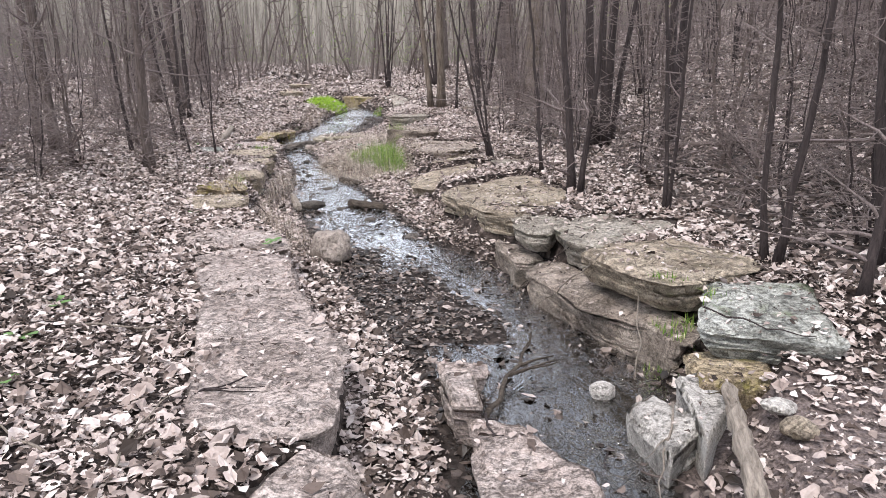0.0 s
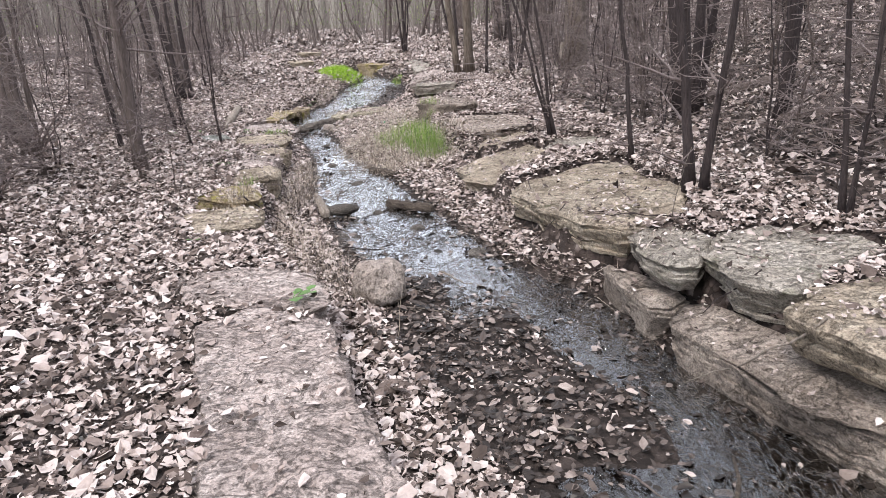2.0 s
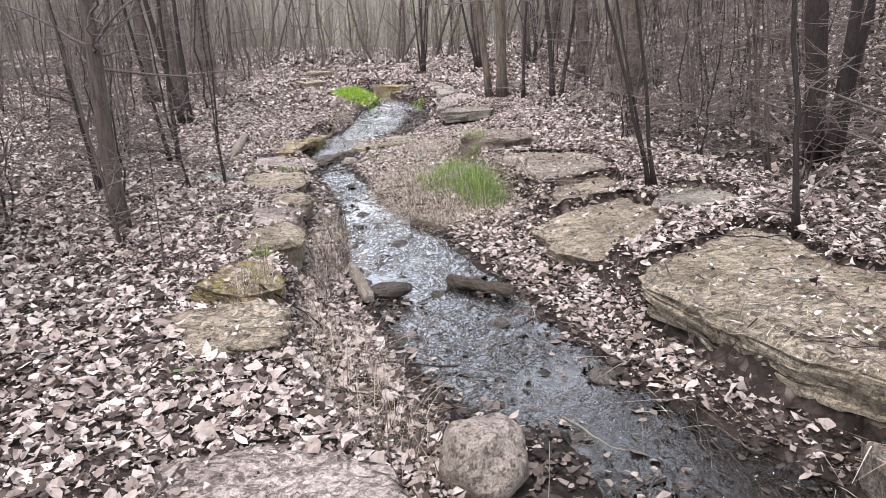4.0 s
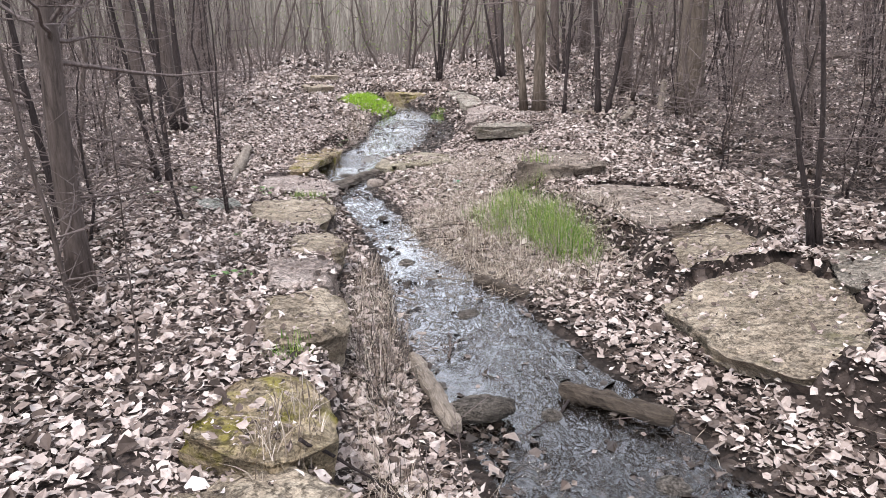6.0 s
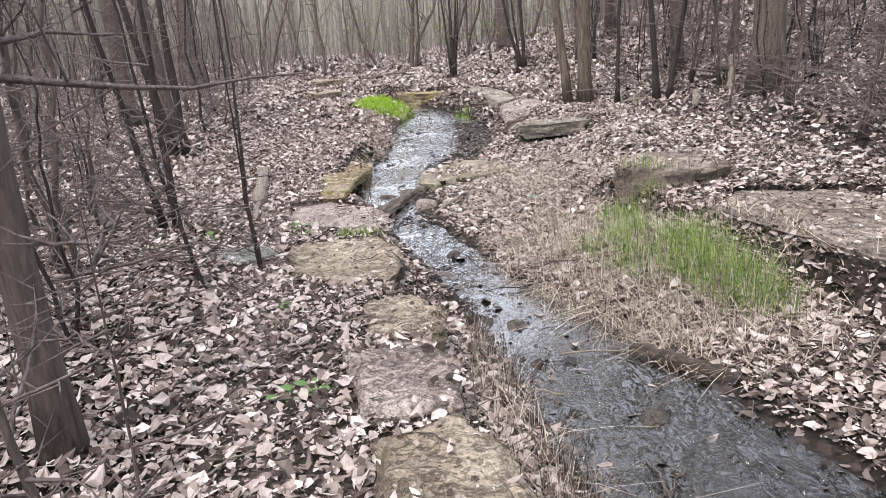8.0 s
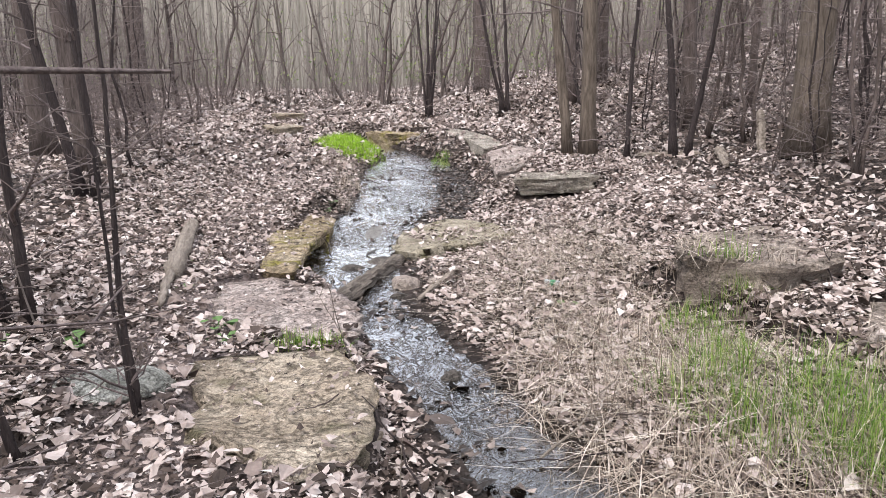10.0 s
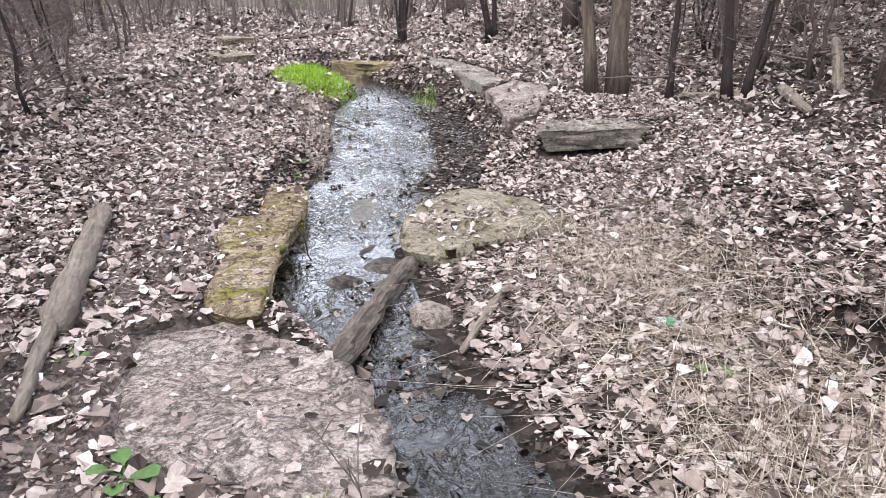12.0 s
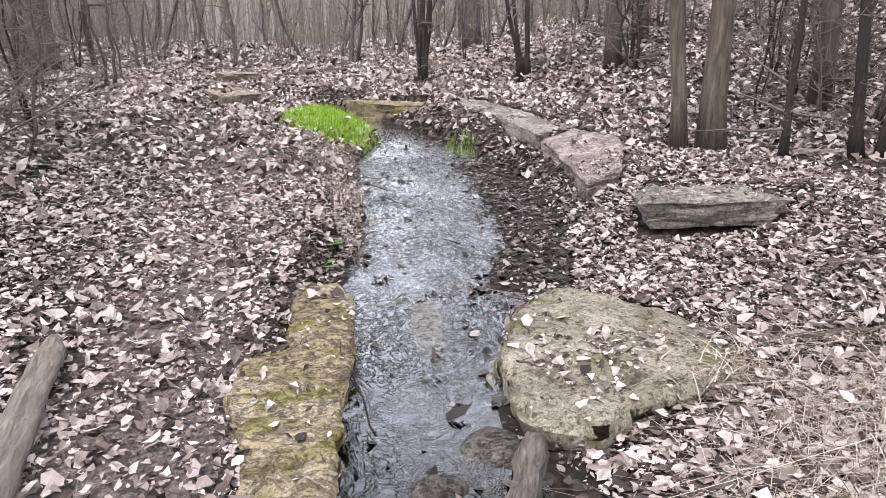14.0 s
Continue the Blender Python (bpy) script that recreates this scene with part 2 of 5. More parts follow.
# ---- mesh helpers ----
def mesh_object(name, verts, faces, mat, parent=None, smooth=True, at=(0, 0, 0)):
    me = bpy.data.meshes.new(name)
    me.from_pydata([tuple(p) for p in verts], [], faces)
    if smooth:
        me.polygons.foreach_set("use_smooth", np.ones(len(me.polygons), bool))
    me.materials.append(mat)
    ob = new(name, me)
    ob.location = at
    if parent is not None:
        ob.parent = parent
    return ob


def part(name, verts, faces, mat, parent, label="", smooth=True):
    ob = mesh_object(name, verts, faces, mat, parent, smooth)
    return tagged(ob, label) if label else ob


def big_mesh(name, verts, quads, mat, smooth=False):
    """A mesh from arrays: verts (n, 3), quads (m, 4)."""
    me = bpy.data.meshes.new(name)
    me.vertices.add(len(verts))
    me.vertices.foreach_set("co", np.asarray(verts, np.float32).ravel())
    k = quads.shape[1]
    me.loops.add(quads.size)
    me.loops.foreach_set("vertex_index", quads.astype(np.int32).ravel())
    me.polygons.add(len(quads))
    me.polygons.foreach_set("loop_start", np.arange(0, quads.size, k, dtype=np.int32))
    me.polygons.foreach_set("use_smooth", np.full(len(quads), smooth))
    me.update(calc_edges=True)
    me.materials.append(mat)
    return new(name, me)


rng = np.random.default_rng(7)
WAVES = [(rng.uniform(-1, 1), rng.uniform(-1, 1), rng.uniform(0, 6.3)) for _ in range(14)]


def ripple(x, y, scale):
    s = 0
    for i, (p, q, r) in enumerate(WAVES):
        k = scale * (1 + 0.35 * i)
        s = s + np.sin(k * (p * x + q * y) + r + 1.7 * np.sin(0.6 * k * (q * x - p * y) + 2 * r)) / (1 + 0.35 * i)
    return s / 6


# ---- the lie of the land: the stream's edges, its level and its banks along y ----
Y_AT = (-30, -4, 0, 2.5, 3.7, 4.4, 5.6, 6.5, 7.5, 8.6, 10.2, 11.3, 12.3, 13.6, 14.5, 15.3, 16.3, 17.5, 18.8, 20.5, 22.0, 23.5, 25.5, 28)
X_LEFT = (1.5, 0.9, 0.5, 0.15, 0.05, -0.15, -0.75, -1.0, -1.35, -1.75, -2.25, -2.4, -2.6, -3.05, -3.27, -3.72, -3.86, -3.76, -3.5, -3.5, -3.45, -3.1, -3.7, -5.2)
X_RIGHT = (2.4, 1.8, 1.4, 0.95, 1.38, 1.33, 0.7, 0.47, -0.2, -0.62, -1.25, -1.6, -2.05, -2.55, -2.86, -2.92, -2.95, -2.3, -1.8, -1.7, -1.8, -2.4, -3.2, -4.8)
LEVEL_Y = (-30, 0, 5, 7, 10, 12, 14.2, 15.2, 17.5, 20, 22, 25, 28)
LEVEL_Z = (-0.5, -0.41, -0.40, -0.38, -0.31, -0.27, -0.235, -0.17, -0.155, -0.06, 0.03, 0.2, 0.33)


def left_edge(y): return np.interp(y, Y_AT, X_LEFT)
def right_edge(y): return np.interp(y, Y_AT, X_RIGHT)
def level(y): return np.interp(y, LEVEL_Y, LEVEL_Z)


def mud_bar(f, y):
    low = np.interp(y, (3.9, 4.6, 7.0, 7.8), (0, 1, 1, 0)) * np.clip((np.interp(y, (4.5, 5.0, 6.2, 7.0), (0.6, 0.74, 0.7, 0.5)) - f) / 0.15, 0, 1)
    high = np.interp(y, (16.8, 17.6, 21.5, 22.5), (0, 1, 1, 0)) * np.clip((f - 0.55) / 0.15, 0, 1)
    return np.maximum(low, high)


def bare_land(x, y):
    x, y = np.asarray(x, float), np.asarray(y, float)
    wob = 0.07 * ripple(y * 3, y * 0 + 2, 1.0)
    xl, xr, w = left_edge(y) + wob, right_edge(y) + 0.06 * ripple(y * 3, y * 0 + 9, 1.0), level(y)
    dl, dr = xl - x, x - xr
    top_l = np.interp(y, (0, 10, 13, 16, 19, 23, 30, 45, 80), (-0.02, 0.0, -0.03, 0.03, 0.15, 0.36, 0.66, 1.1, 1.6))
    top_r = np.interp(y, (3.0, 4.0, 14, 18, 22, 27, 35, 50, 80), (-0.18, 0.08, 0.13, 0.27, 0.46, 0.62, 0.85, 1.25, 1.8))
    bank_l = np.interp(y, (2.5, 3.5, 4.5, 5.3, 6.2, 7.5, 8.2, 9.3, 11, 12, 12.5, 13.4, 14, 18, 20, 22), (0.6, 0.6, 0.78, 0.6, 0.55, 0.75, 0.75, 0.5, 0.37, 0.5, 0.3, 0.16, 0.1, 0.12, 0.35, 0.6))
    bank_r = np.interp(y, (2, 4, 6.3, 7, 7.8, 8.2, 9, 9.5, 10.4, 12, 13, 14.5, 15.2, 17, 18, 20, 23), (0.5, 0.3, 0.3, 0.2, 0.5, 0.5, 0.55, 0.75, 1.0, 1.3, 1.45, 1.6, 1.6, 1.6, 1.4, 0.5, 0.4))
    sl, sr = np.clip(dl / bank_l, 0, 1), np.clip(dr / bank_r, 0, 1)
    # a low shelf by the water, then a step up to the slabs; farther on one even slope
    cut_l, cut_r = np.interp(y, (18, 20), (1, 0)), np.interp(y, (11.3, 12.5, 13, 14.2, 15.2, 18.1, 18.5), (1, 0.3, 0.8, 0.8, 0.95, 0.95, 0.1))
    ease_l = cut_l * (0.28 * sl + 0.72 * np.clip((dl - bank_l) / 0.1, 0, 1)) + (1 - cut_l) * sl ** 0.8
    ease_r = cut_r * (0.38 * sr + 0.62 * np.clip((dr - bank_r) / np.interp(y, (14.2, 15, 18.2, 18.6), (0.1, 0.8, 0.8, 0.1)), 0, 1)) + (1 - cut_r) * sr ** 0.7
    zl = w + (top_l - w) * ease_l + 0.02 * np.clip(dl - bank_l, 0, 1.1) + 0.15 * np.clip(dl - bank_l - 1.1, 0, 1.4) + 0.03 * np.clip(dl - bank_l - 2.5, 0, 30)
    over = np.clip(dr - bank_r, 0, None)
    steep = np.interp(y, (0, 12, 25, 45), (0.2, 0.24, 0.24, 0.13))
    zr = w + (top_r - w) * ease_r + 0.06 * np.clip(over, 0, 2.5) + steep * np.clip(over - 2.5, 0, 22)
    bed = w - 0.10 * np.clip(np.minimum(x - xl, xr - x) / 0.25, 0, 1) + 0.045 * ripple(x, y, 5)
    f = (x - xl) / np.maximum(xr - xl, 0.1)
    mud = np.clip(mud_bar(f, y) + 0.35 * ripple(x, y, 4), 0, 1)      # bars of mud and leaves
    bed = bed + mud * (w + 0.012 + 0.012 * ripple(x, y, 9) - bed)
    z = np.where(dl > 0, zl, np.where(dr > 0, zr, bed))
    past = np.clip((y - 26.5) / 2.0, 0, 1)          # the stream's head, where the channel closes
    flat = 0.5 * (top_l + top_r) + 0.1 * ripple(x, y, 0.7)
    near = np.exp(-((x - 0.5 * (xl + xr)) / 2.5) ** 2)
    z = z + past * near * (np.maximum(z, flat) - z)
    dry = np.clip(np.maximum(dl, dr) / 0.3, 0, 1)
    return z + dry * (0.035 * ripple(x, y, 1.3) + 0.012 * ripple(x, y, 7))


# ---- rocks ----
FLAT = []      # (corners, height, fall) of each flat rock, so that soil and leaves lie round and on it


def outline(corners, steps, seed, rough):
    pts = [Vector((*c, 0)) for c in corners]
    n = len(pts)
    ring = []
    per = sum((pts[i] - pts[i - 1]).length for i in range(n))
    for i in range(n):
        p, q = pts[i], pts[(i + 1) % n]
        k = max(3, round(steps * (q - p).length / per))
        for j in range(k):
            t = j / k
            c = p.lerp(q, t)
            ring.append(c)
    for _ in range(2):     # soften the corners a little
        ring = [(ring[i - 1] + 2 * ring[i] + ring[(i + 1) % len(ring)]) / 4 for i in range(len(ring))]
    mid = sum(ring, Vector()) / len(ring)
    out = []
    for c in ring:
        d = (c - mid).normalized()
        w = noise.noise(c * 3.1 + Vector((seed, 0, 0))) * 0.6 + noise.noise(c * 9 + Vector((0, seed, 0))) * 0.4
        out.append(c + d * rough * w)
    return out, mid


def slab(name, label, corners, z, thick, mat, fall=(0, 0), seed=0, rough=0.08, layers=4, lip=0.03, strewn=True):
    """A flat, layered rock: a rough top with shallow steps and a broken side in beds."""
    seed = seed or 11.3 * len(bpy.data.meshes) + 3
    ring, mid = outline(corners, 108, seed, rough)
    n = len(ring)
    verts, faces = [], []

    def add_ring(f):
        base = len(verts)
        verts.extend(f(i, c) for i, c in enumerate(ring))
        if base:
            faces.extend((base - n + i, base - n + (i + 1) % n, base + (i + 1) % n, base + i) for i in range(n))

    def tilt(c):
        return fall[0] * (c.x - mid.x) + fall[1] * (c.y - mid.y)

    size = max((c - mid).length for c in ring)
    for k in range(2 * layers + 1):
        t = k / (2 * layers)
        bed = k // 2

        def side(i, c, t=t, bed=bed, k=k):
            d = (c - mid).normalized()
            a = noise.noise(Vector((c.x * 2.3, c.y * 2.3, bed * 3.7 + seed)))
            a2 = noise.noise(Vector((c.x * 8, c.y * 8, bed * 5.1 + seed)))
            cut = noise.noise(Vector((c.x * 1.7, c.y * 1.7, bed * 9.3 + seed))) + 0.15
            groove = 0.055 * min(1, size / 0.5) * max(0, cut) * (k % 2 == 0 and 0 < k < 2 * layers)
            out = (0.075 * a + 0.045 * a2) * min(1, thick / 0.2, size / 0.5) - 0.06 * (1 - t) * (1 - t) - groove
            p = c + d * out
            return (p.x - mid.x, p.y - mid.y, z + tilt(c) - thick * (1 - t) - 0.012 * (t == 1) + (0.055 * a + 0.03 * a2) * min(1, 4 * t * (1 - t)) * thick / 0.2)
        add_ring(side)

    def lift(p):
        q = Vector((p.x, p.y, seed))
        s = noise.fractal(q * 1.6, 1.0, 2.0, 4) * 0.5 + 0.5
        step = math.floor(s * 5) / 5 + 0.2 * min(1, (s * 5 % 1) * 6)
        return 0.05 * (step - 0.5) + 0.011 * noise.noise(q * 14) + 0.012 * noise.noise(q * 5)

    for f in (0.985, 0.955, 0.92, 0.88, 0.83, 0.78, 0.72, 0.66, 0.6, 0.53, 0.46, 0.38, 0.3, 0.21, 0.12):
        def top(i, c, f=f):
            p = mid + (c - mid) * f
            e = min(1, (1 - f) * size / 0.06)
            return (p.x - mid.x, p.y - mid.y, z + tilt(p) + lift(p) * e - lip * (1 - e))
        add_ring(top)
    base = len(verts)
    verts.append((0, 0, z + lift(mid)))
    faces.extend((base - n + i, base - n + (i + 1) % n, base) for i in range(n))
    faces.append(tuple(reversed(range(n))))
    ob = mesh_object(name, [(x, y, h - z + thick) for x, y, h in verts], faces, mat, at=(mid.x, mid.y, z - thick))
    sides = np.ones(len(ob.data.polygons), bool)
    sides[:n * 2 * layers] = False
    ob.data.polygons.foreach_set("use_smooth", sides)
    if strewn:
        FLAT.append((corners, z, fall, (mid.x, mid.y)))
    return tagged(ob, label, "rock")


def boulder(name, label, at, size, mat, turn=0, seed=1, flat=0.0, rough=0.16):
    bm = bmesh.new()
    bmesh.ops.create_icosphere(bm, subdivisions=4, radius=1)
    for v in bm.verts:
        c = v.co.copy()
        d = noise.fractal(c * 1.1 + Vector((seed * 7.1, seed, 0)), 1.0, 2.0, 4)
        c *= 1 + rough * d + 0.03 * noise.noise(c * 7 + Vector((seed, 3, 1)))
        if c.z > 1 - flat:
            c.z = 1 - flat + 0.25 * (c.z - 1 + flat)
        v.co = (c.x * size[0], c.y * size[1], c.z * size[2])
    me = bpy.data.meshes.new(name)
    bm.to_mesh(me)
    bm.free()
    me.polygons.foreach_set("use_smooth", np.ones(len(me.polygons), bool))
    me.materials.append(mat)
    ob = new(name, me)
    ob.matrix_world = pose(*at, 0, 0, turn)
    return tagged(ob, label, "rock")


# left bank, from the start of the walk upstream
slab("flat_rock", "pinkish grey flat rock slab on the leafy bank", [(-0.56, 2.5), (-0.36, 2.45), (-0.2, 1.7), (-0.55, 1.5), (-0.8, 2.0)], -0.02, 0.3, M_ROCK_PINK)
slab("flat_rock", "long pinkish grey flat rock slab with a broken edge", [(-2.0, 5.35), (-1.75, 5.62), (-1.2, 5.3), (-1.02, 4.6), (-0.72, 3.9), (-0.53, 3.5), (-0.47, 2.6), (-0.75, 2.5), (-1.1, 2.65), (-1.55, 4.2)], 0.02, 0.3, M_ROCK_PINK, rough=0.05)
slab("flat_rock", "flat brown-pink rock slab strewn with leaves", [(-2.4, 6.2), (-1.96, 6.32), (-1.5, 6.2), (-1.28, 5.72), (-1.4, 5.5), (-2.2, 5.72)], 0.02, 0.28, M_ROCK_PINK)
slab("flat_rock", "half-buried tan rock slab in leaf litter", [(-2.9, 7.7), (-2.5, 8.0), (-2.2, 7.75), (-2.1, 7.2), (-2.6, 7.15)], 0.06, 0.25, M_ROCK_TAN)
slab("flat_rock", "mossy orange-tan rock on the bank edge", [(-2.88, 8.0), (-2.85, 8.42), (-2.63, 8.6), (-2.45, 8.5), (-2.33, 8.05), (-2.5, 7.85)], 0.12, 0.32, M_ROCK_MOSS, (-0.1, 0))
slab("flat_rock", "tan rock slab with a rounded stream edge", [(-2.99, 9.75), (-2.7, 9.95), (-2.5, 9.72), (-2.44, 9.25), (-2.6, 9.05), (-2.85, 9.1)], 0.06, 0.35, M_ROCK_TAN)
slab("flat_rock", "pale tan rock slab half covered with leaves", [(-3.2, 10.6), (-2.85, 10.72), (-2.66, 10.4), (-2.64, 9.98), (-3.05, 10.0)], 0.06, 0.35, M_ROCK_PINK)
slab("flat_rock", "small tan rock slab on the bank", [(-3.2, 11.4), (-2.9, 11.5), (-2.72, 11.2), (-2.7, 10.85), (-3.1, 10.85)], 0.03, 0.3, M_ROCK_TAN)
slab("flat_rock", "broad tan rock slab with a dark broken side", [(-4.0, 13.0), (-3.2, 13.1), (-2.97, 12.5), (-3.1, 11.8), (-3.3, 11.75), (-3.75, 12.1)], 0.0, 0.3, M_ROCK_TAN)
slab("flat_rock", "broad pale rock slab beside the fallen log", [(-4.25, 14.6), (-3.8, 14.75), (-3.5, 14.45), (-3.22, 14.05), (-3.14, 13.4), (-3.4, 13.3), (-4.1, 13.7)], -0.02, 0.3, M_ROCK_PINK)
slab("flat_rock", "yellow-mossed rock slab undercut by the stream", [(-4.0, 14.8), (-3.98, 15.4), (-4.12, 15.9), (-4.1, 16.3), (-3.85, 16.45), (-3.6, 16.25), (-3.68, 15.6), (-3.67, 15.0), (-3.68, 14.6), (-3.82, 14.62)], 0.05, 0.11, M_ROCK_MOSS, rough=0.09)
slab("flat_rock", "mossy rock slab at the water's edge", [(-3.95, 17.5), (-3.68, 17.45), (-3.6, 16.9), (-3.6, 16.4), (-3.8, 16.42), (-3.95, 16.6)], -0.01, 0.16, M_ROCK_MOSS)
slab("flat_rock", "flat grey-tan rock slab on the far path", [(-6.1, 26.4), (-5.4, 26.7), (-5.0, 25.4), (-5.5, 24.7)], 0.68, 0.3, M_ROCK_TAN)
slab("flat_rock", "small flat rock lying in far litter", [(-6.6, 30.5), (-5.7, 30.8), (-5.5, 29.6), (-6.2, 29.4)], 0.85, 0.25, M_ROCK_TAN)

# right bank
slab("flat_rock", "grey-green rock block tilted towards the stream", [(1.66, 4.22), (2.33, 4.23), (2.12, 3.4), (1.42, 3.57)], 0.1, 0.17, M_ROCK_GREY, (0, 0.12), rough=0.05)
slab("flat_rock", "thick tan capstone slab on the bank", [(1.0, 4.86), (1.32, 5.2), (1.84, 5.31), (2.18, 4.75), (2.1, 4.42), (1.8, 4.28), (1.42, 4.1), (1.24, 4.3)], 0.17, 0.22, M_ROCK_TAN, rough=0.05)
slab("flat_rock", "tan-grey weathered slab end on layered rock", [(0.64, 5.98), (0.64, 6.38), (1.0, 6.6), (1.2, 6.25), (1.04, 5.95), (0.9, 5.72), (0.76, 5.72)], 0.11, 0.18, M_ROCK_MIX, rough=0.05)
slab("flat_rock", "broad grey slab with a striated side", [(0.98, 5.86), (1.22, 6.3), (1.6, 6.38), (2.02, 6.19), (2.06, 5.8), (1.5, 5.45), (1.25, 5.2), (0.98, 5.45)], 0.13, 0.22, M_ROCK_MIX, rough=0.05, layers=6)
slab("flat_rock", "long tan layered slab along the bank", [(0.0, 8.0), (0.1, 8.4), (0.6, 8.75), (1.03, 9.15), (1.22, 8.7), (1.2, 8.2), (1.42, 7.6), (1.2, 6.85), (0.68, 6.5), (0.42, 6.85), (0.2, 7.3)], 0.1, 0.22, M_ROCK_TAN, (0.06, 0.0), rough=0.06, layers=6)
slab("flat_rock", "flat tan slab with cracked surface", [(-0.5, 9.97), (-0.17, 10.3), (0.45, 10.45), (0.65, 9.9), (0.46, 9.3), (0.14, 8.8), (-0.12, 8.85), (-0.36, 9.2)], 0.01, 0.22, M_ROCK_TAN, (0.16, 0.02), rough=0.05, layers=5)
slab("rock", "small split brown stone at the bank's foot", [(-0.17, 9.46), (0.1, 9.4), (0.08, 9.05), (-0.25, 9.02)], -0.12, 0.16, M_ROCK_LAYER, rough=0.03)
slab("flat_rock", "thin grey slab lying on another", [(0.55, 9.75), (0.78, 10.55), (1.2, 10.6), (1.4, 10.1), (1.25, 9.7), (0.8, 9.45)], 0.15, 0.14, M_ROCK_MIX)
slab("flat_rock", "pale tan wedge-shaped slab", [(-0.22, 10.95), (0.1, 11.5), (0.5, 11.7), (0.64, 10.8), (0.2, 10.45), (-0.25, 10.4)], 0.06, 0.24, M_ROCK_TAN, (0.08, 0.0), rough=0.05)
slab("flat_rock", "brown layered slab with split edges", [(-0.63, 12.53), (-0.23, 13.1), (0.6, 12.7), (0.66, 11.75), (0.15, 11.35), (-0.27, 11.1), (-0.42, 11.7)], 0.17, 0.32, M_ROCK_LAYER, layers=7, rough=0.06)
slab("flat_rock", "brown rock with a dark mossy side in litter", [(-0.95, 14.1), (-0.1, 14.45), (-0.1, 13.5), (-0.62, 13.25), (-1.1, 13.6)], 0.33, 0.5, M_ROCK_LAYER)
slab("flat_rock", "grey rock block resting over a dark hollow", [(-1.43, 18.17), (-0.9, 18.02), (-0.43, 17.94), (-0.4, 18.4), (-1.3, 18.6)], 0.3, 0.22, M_ROCK_MIX, (0.05, 0.0), rough=0.04)
slab("flat_rock", "pale flat slab on the upper bank", [(-1.53, 19.08), (-1.47, 19.9), (-1.43, 20.98), (-0.95, 21.3), (-0.7, 20.5), (-0.86, 19.89), (-1.15, 19.25)], 0.37, 0.3, M_ROCK_PINK, (0.13, 0.06), rough=0.05)
slab("flat_rock", "long grey-brown ledge along the upper stream", [(-1.46, 21.1), (-1.62, 22.6), (-1.94, 24.37), (-1.45, 24.5), (-1.1, 22.8), (-1.05, 21.4)], 0.52, 0.38, M_ROCK_MIX, (0.0, 0.04), rough=0.05)
slab("flat_rock", "low mossy ledge across the upper stream", [(-3.6, 26.0), (-2.2, 25.3), (-1.9, 24.5), (-2.5, 24.5), (-3.6, 25.5)], 0.5, 0.3, M_ROCK_MOSS)

# lower course and loose rocks of the right bank
slab("layered_rock", "striated layered rock ledge above the water", [(0.68, 5.52), (0.86, 5.68), (1.02, 5.55), (1.3, 4.82), (1.47, 4.45), (1.58, 4.05), (1.42, 3.88), (1.3, 4.2), (1.12, 4.46), (0.93, 4.86)], -0.13, 0.3, M_ROCK_LAYER, (0.22, 0.08), layers=8, rough=0.07)
slab("layered_rock", "dark striated ledge with leaves on it", [(0.5, 6.5), (0.68, 6.36), (0.88, 5.87), (0.76, 5.74), (0.62, 5.75), (0.53, 6.15)], -0.14, 0.28, M_ROCK_LAYER, layers=6, rough=0.06)
slab("flat_rock", "mossy yellow-grey rock at the water", [(1.39, 3.75), (1.85, 3.8), (1.78, 3.35), (1.3, 3.22)], -0.12, 0.34, M_ROCK_MOSS)
slab("flat_rock", "flat pinkish rock beside the pool", [(0.13, 3.15), (0.4, 3.02), (0.68, 2.54), (0.5, 2.1), (0.2, 2.3)], -0.22, 0.3, M_ROCK_PINK)
slab("rock", "pale rough rock lump by the pool", [(0.94, 3.25), (1.1, 3.36), (1.24, 2.95), (1.02, 2.76)], -0.2, 0.26, M_ROCK_PALE, (0.3, 0), layers=2, lip=0.06, rough=0.025)
slab("rock", "pale grey rock lump by the pool", [(1.22, 3.38), (1.46, 3.42), (1.4, 3.05), (1.17, 2.75)], -0.12, 0.3, M_ROCK_PALE, (-0.15, 0.1), layers=2, lip=0.06, rough=0.025)
boulder("rock", "small pale flat stone on mud", (1.62, 3.05, -0.12), (0.08, 0.07, 0.035), M_ROCK_PALE, 0, 5)
boulder("rock", "small yellow-brown stone on mud", (1.62, 2.85, -0.13), (0.08, 0.08, 0.045), M_ROCK_TAN, 30, 6)
slab("rock", "pale blocky stone at the pool edge", [(-0.02, 3.46), (0.16, 3.52), (0.2, 3.1), (0.05, 3.12)], -0.14, 0.26, M_ROCK_PINK, lip=0.05, rough=0.02)
slab("rock", "low flat stone at the pool edge", [(-0.04, 3.96), (0.26, 3.92), (0.25, 3.74), (0.0, 3.72)], -0.28, 0.16, M_ROCK_PINK, rough=0.02)
boulder("rock", "round stone standing in the pool", (0.93, 3.72, -0.37), (0.075, 0.06, 0.06), M_ROCK_PALE, 0, 2)
boulder("boulder", "rounded brown boulder at the stream edge", (-1.09, 6.56, -0.25), (0.20, 0.17, 0.2), M_BOULDER, 15, 12, 0.15, 0.25)
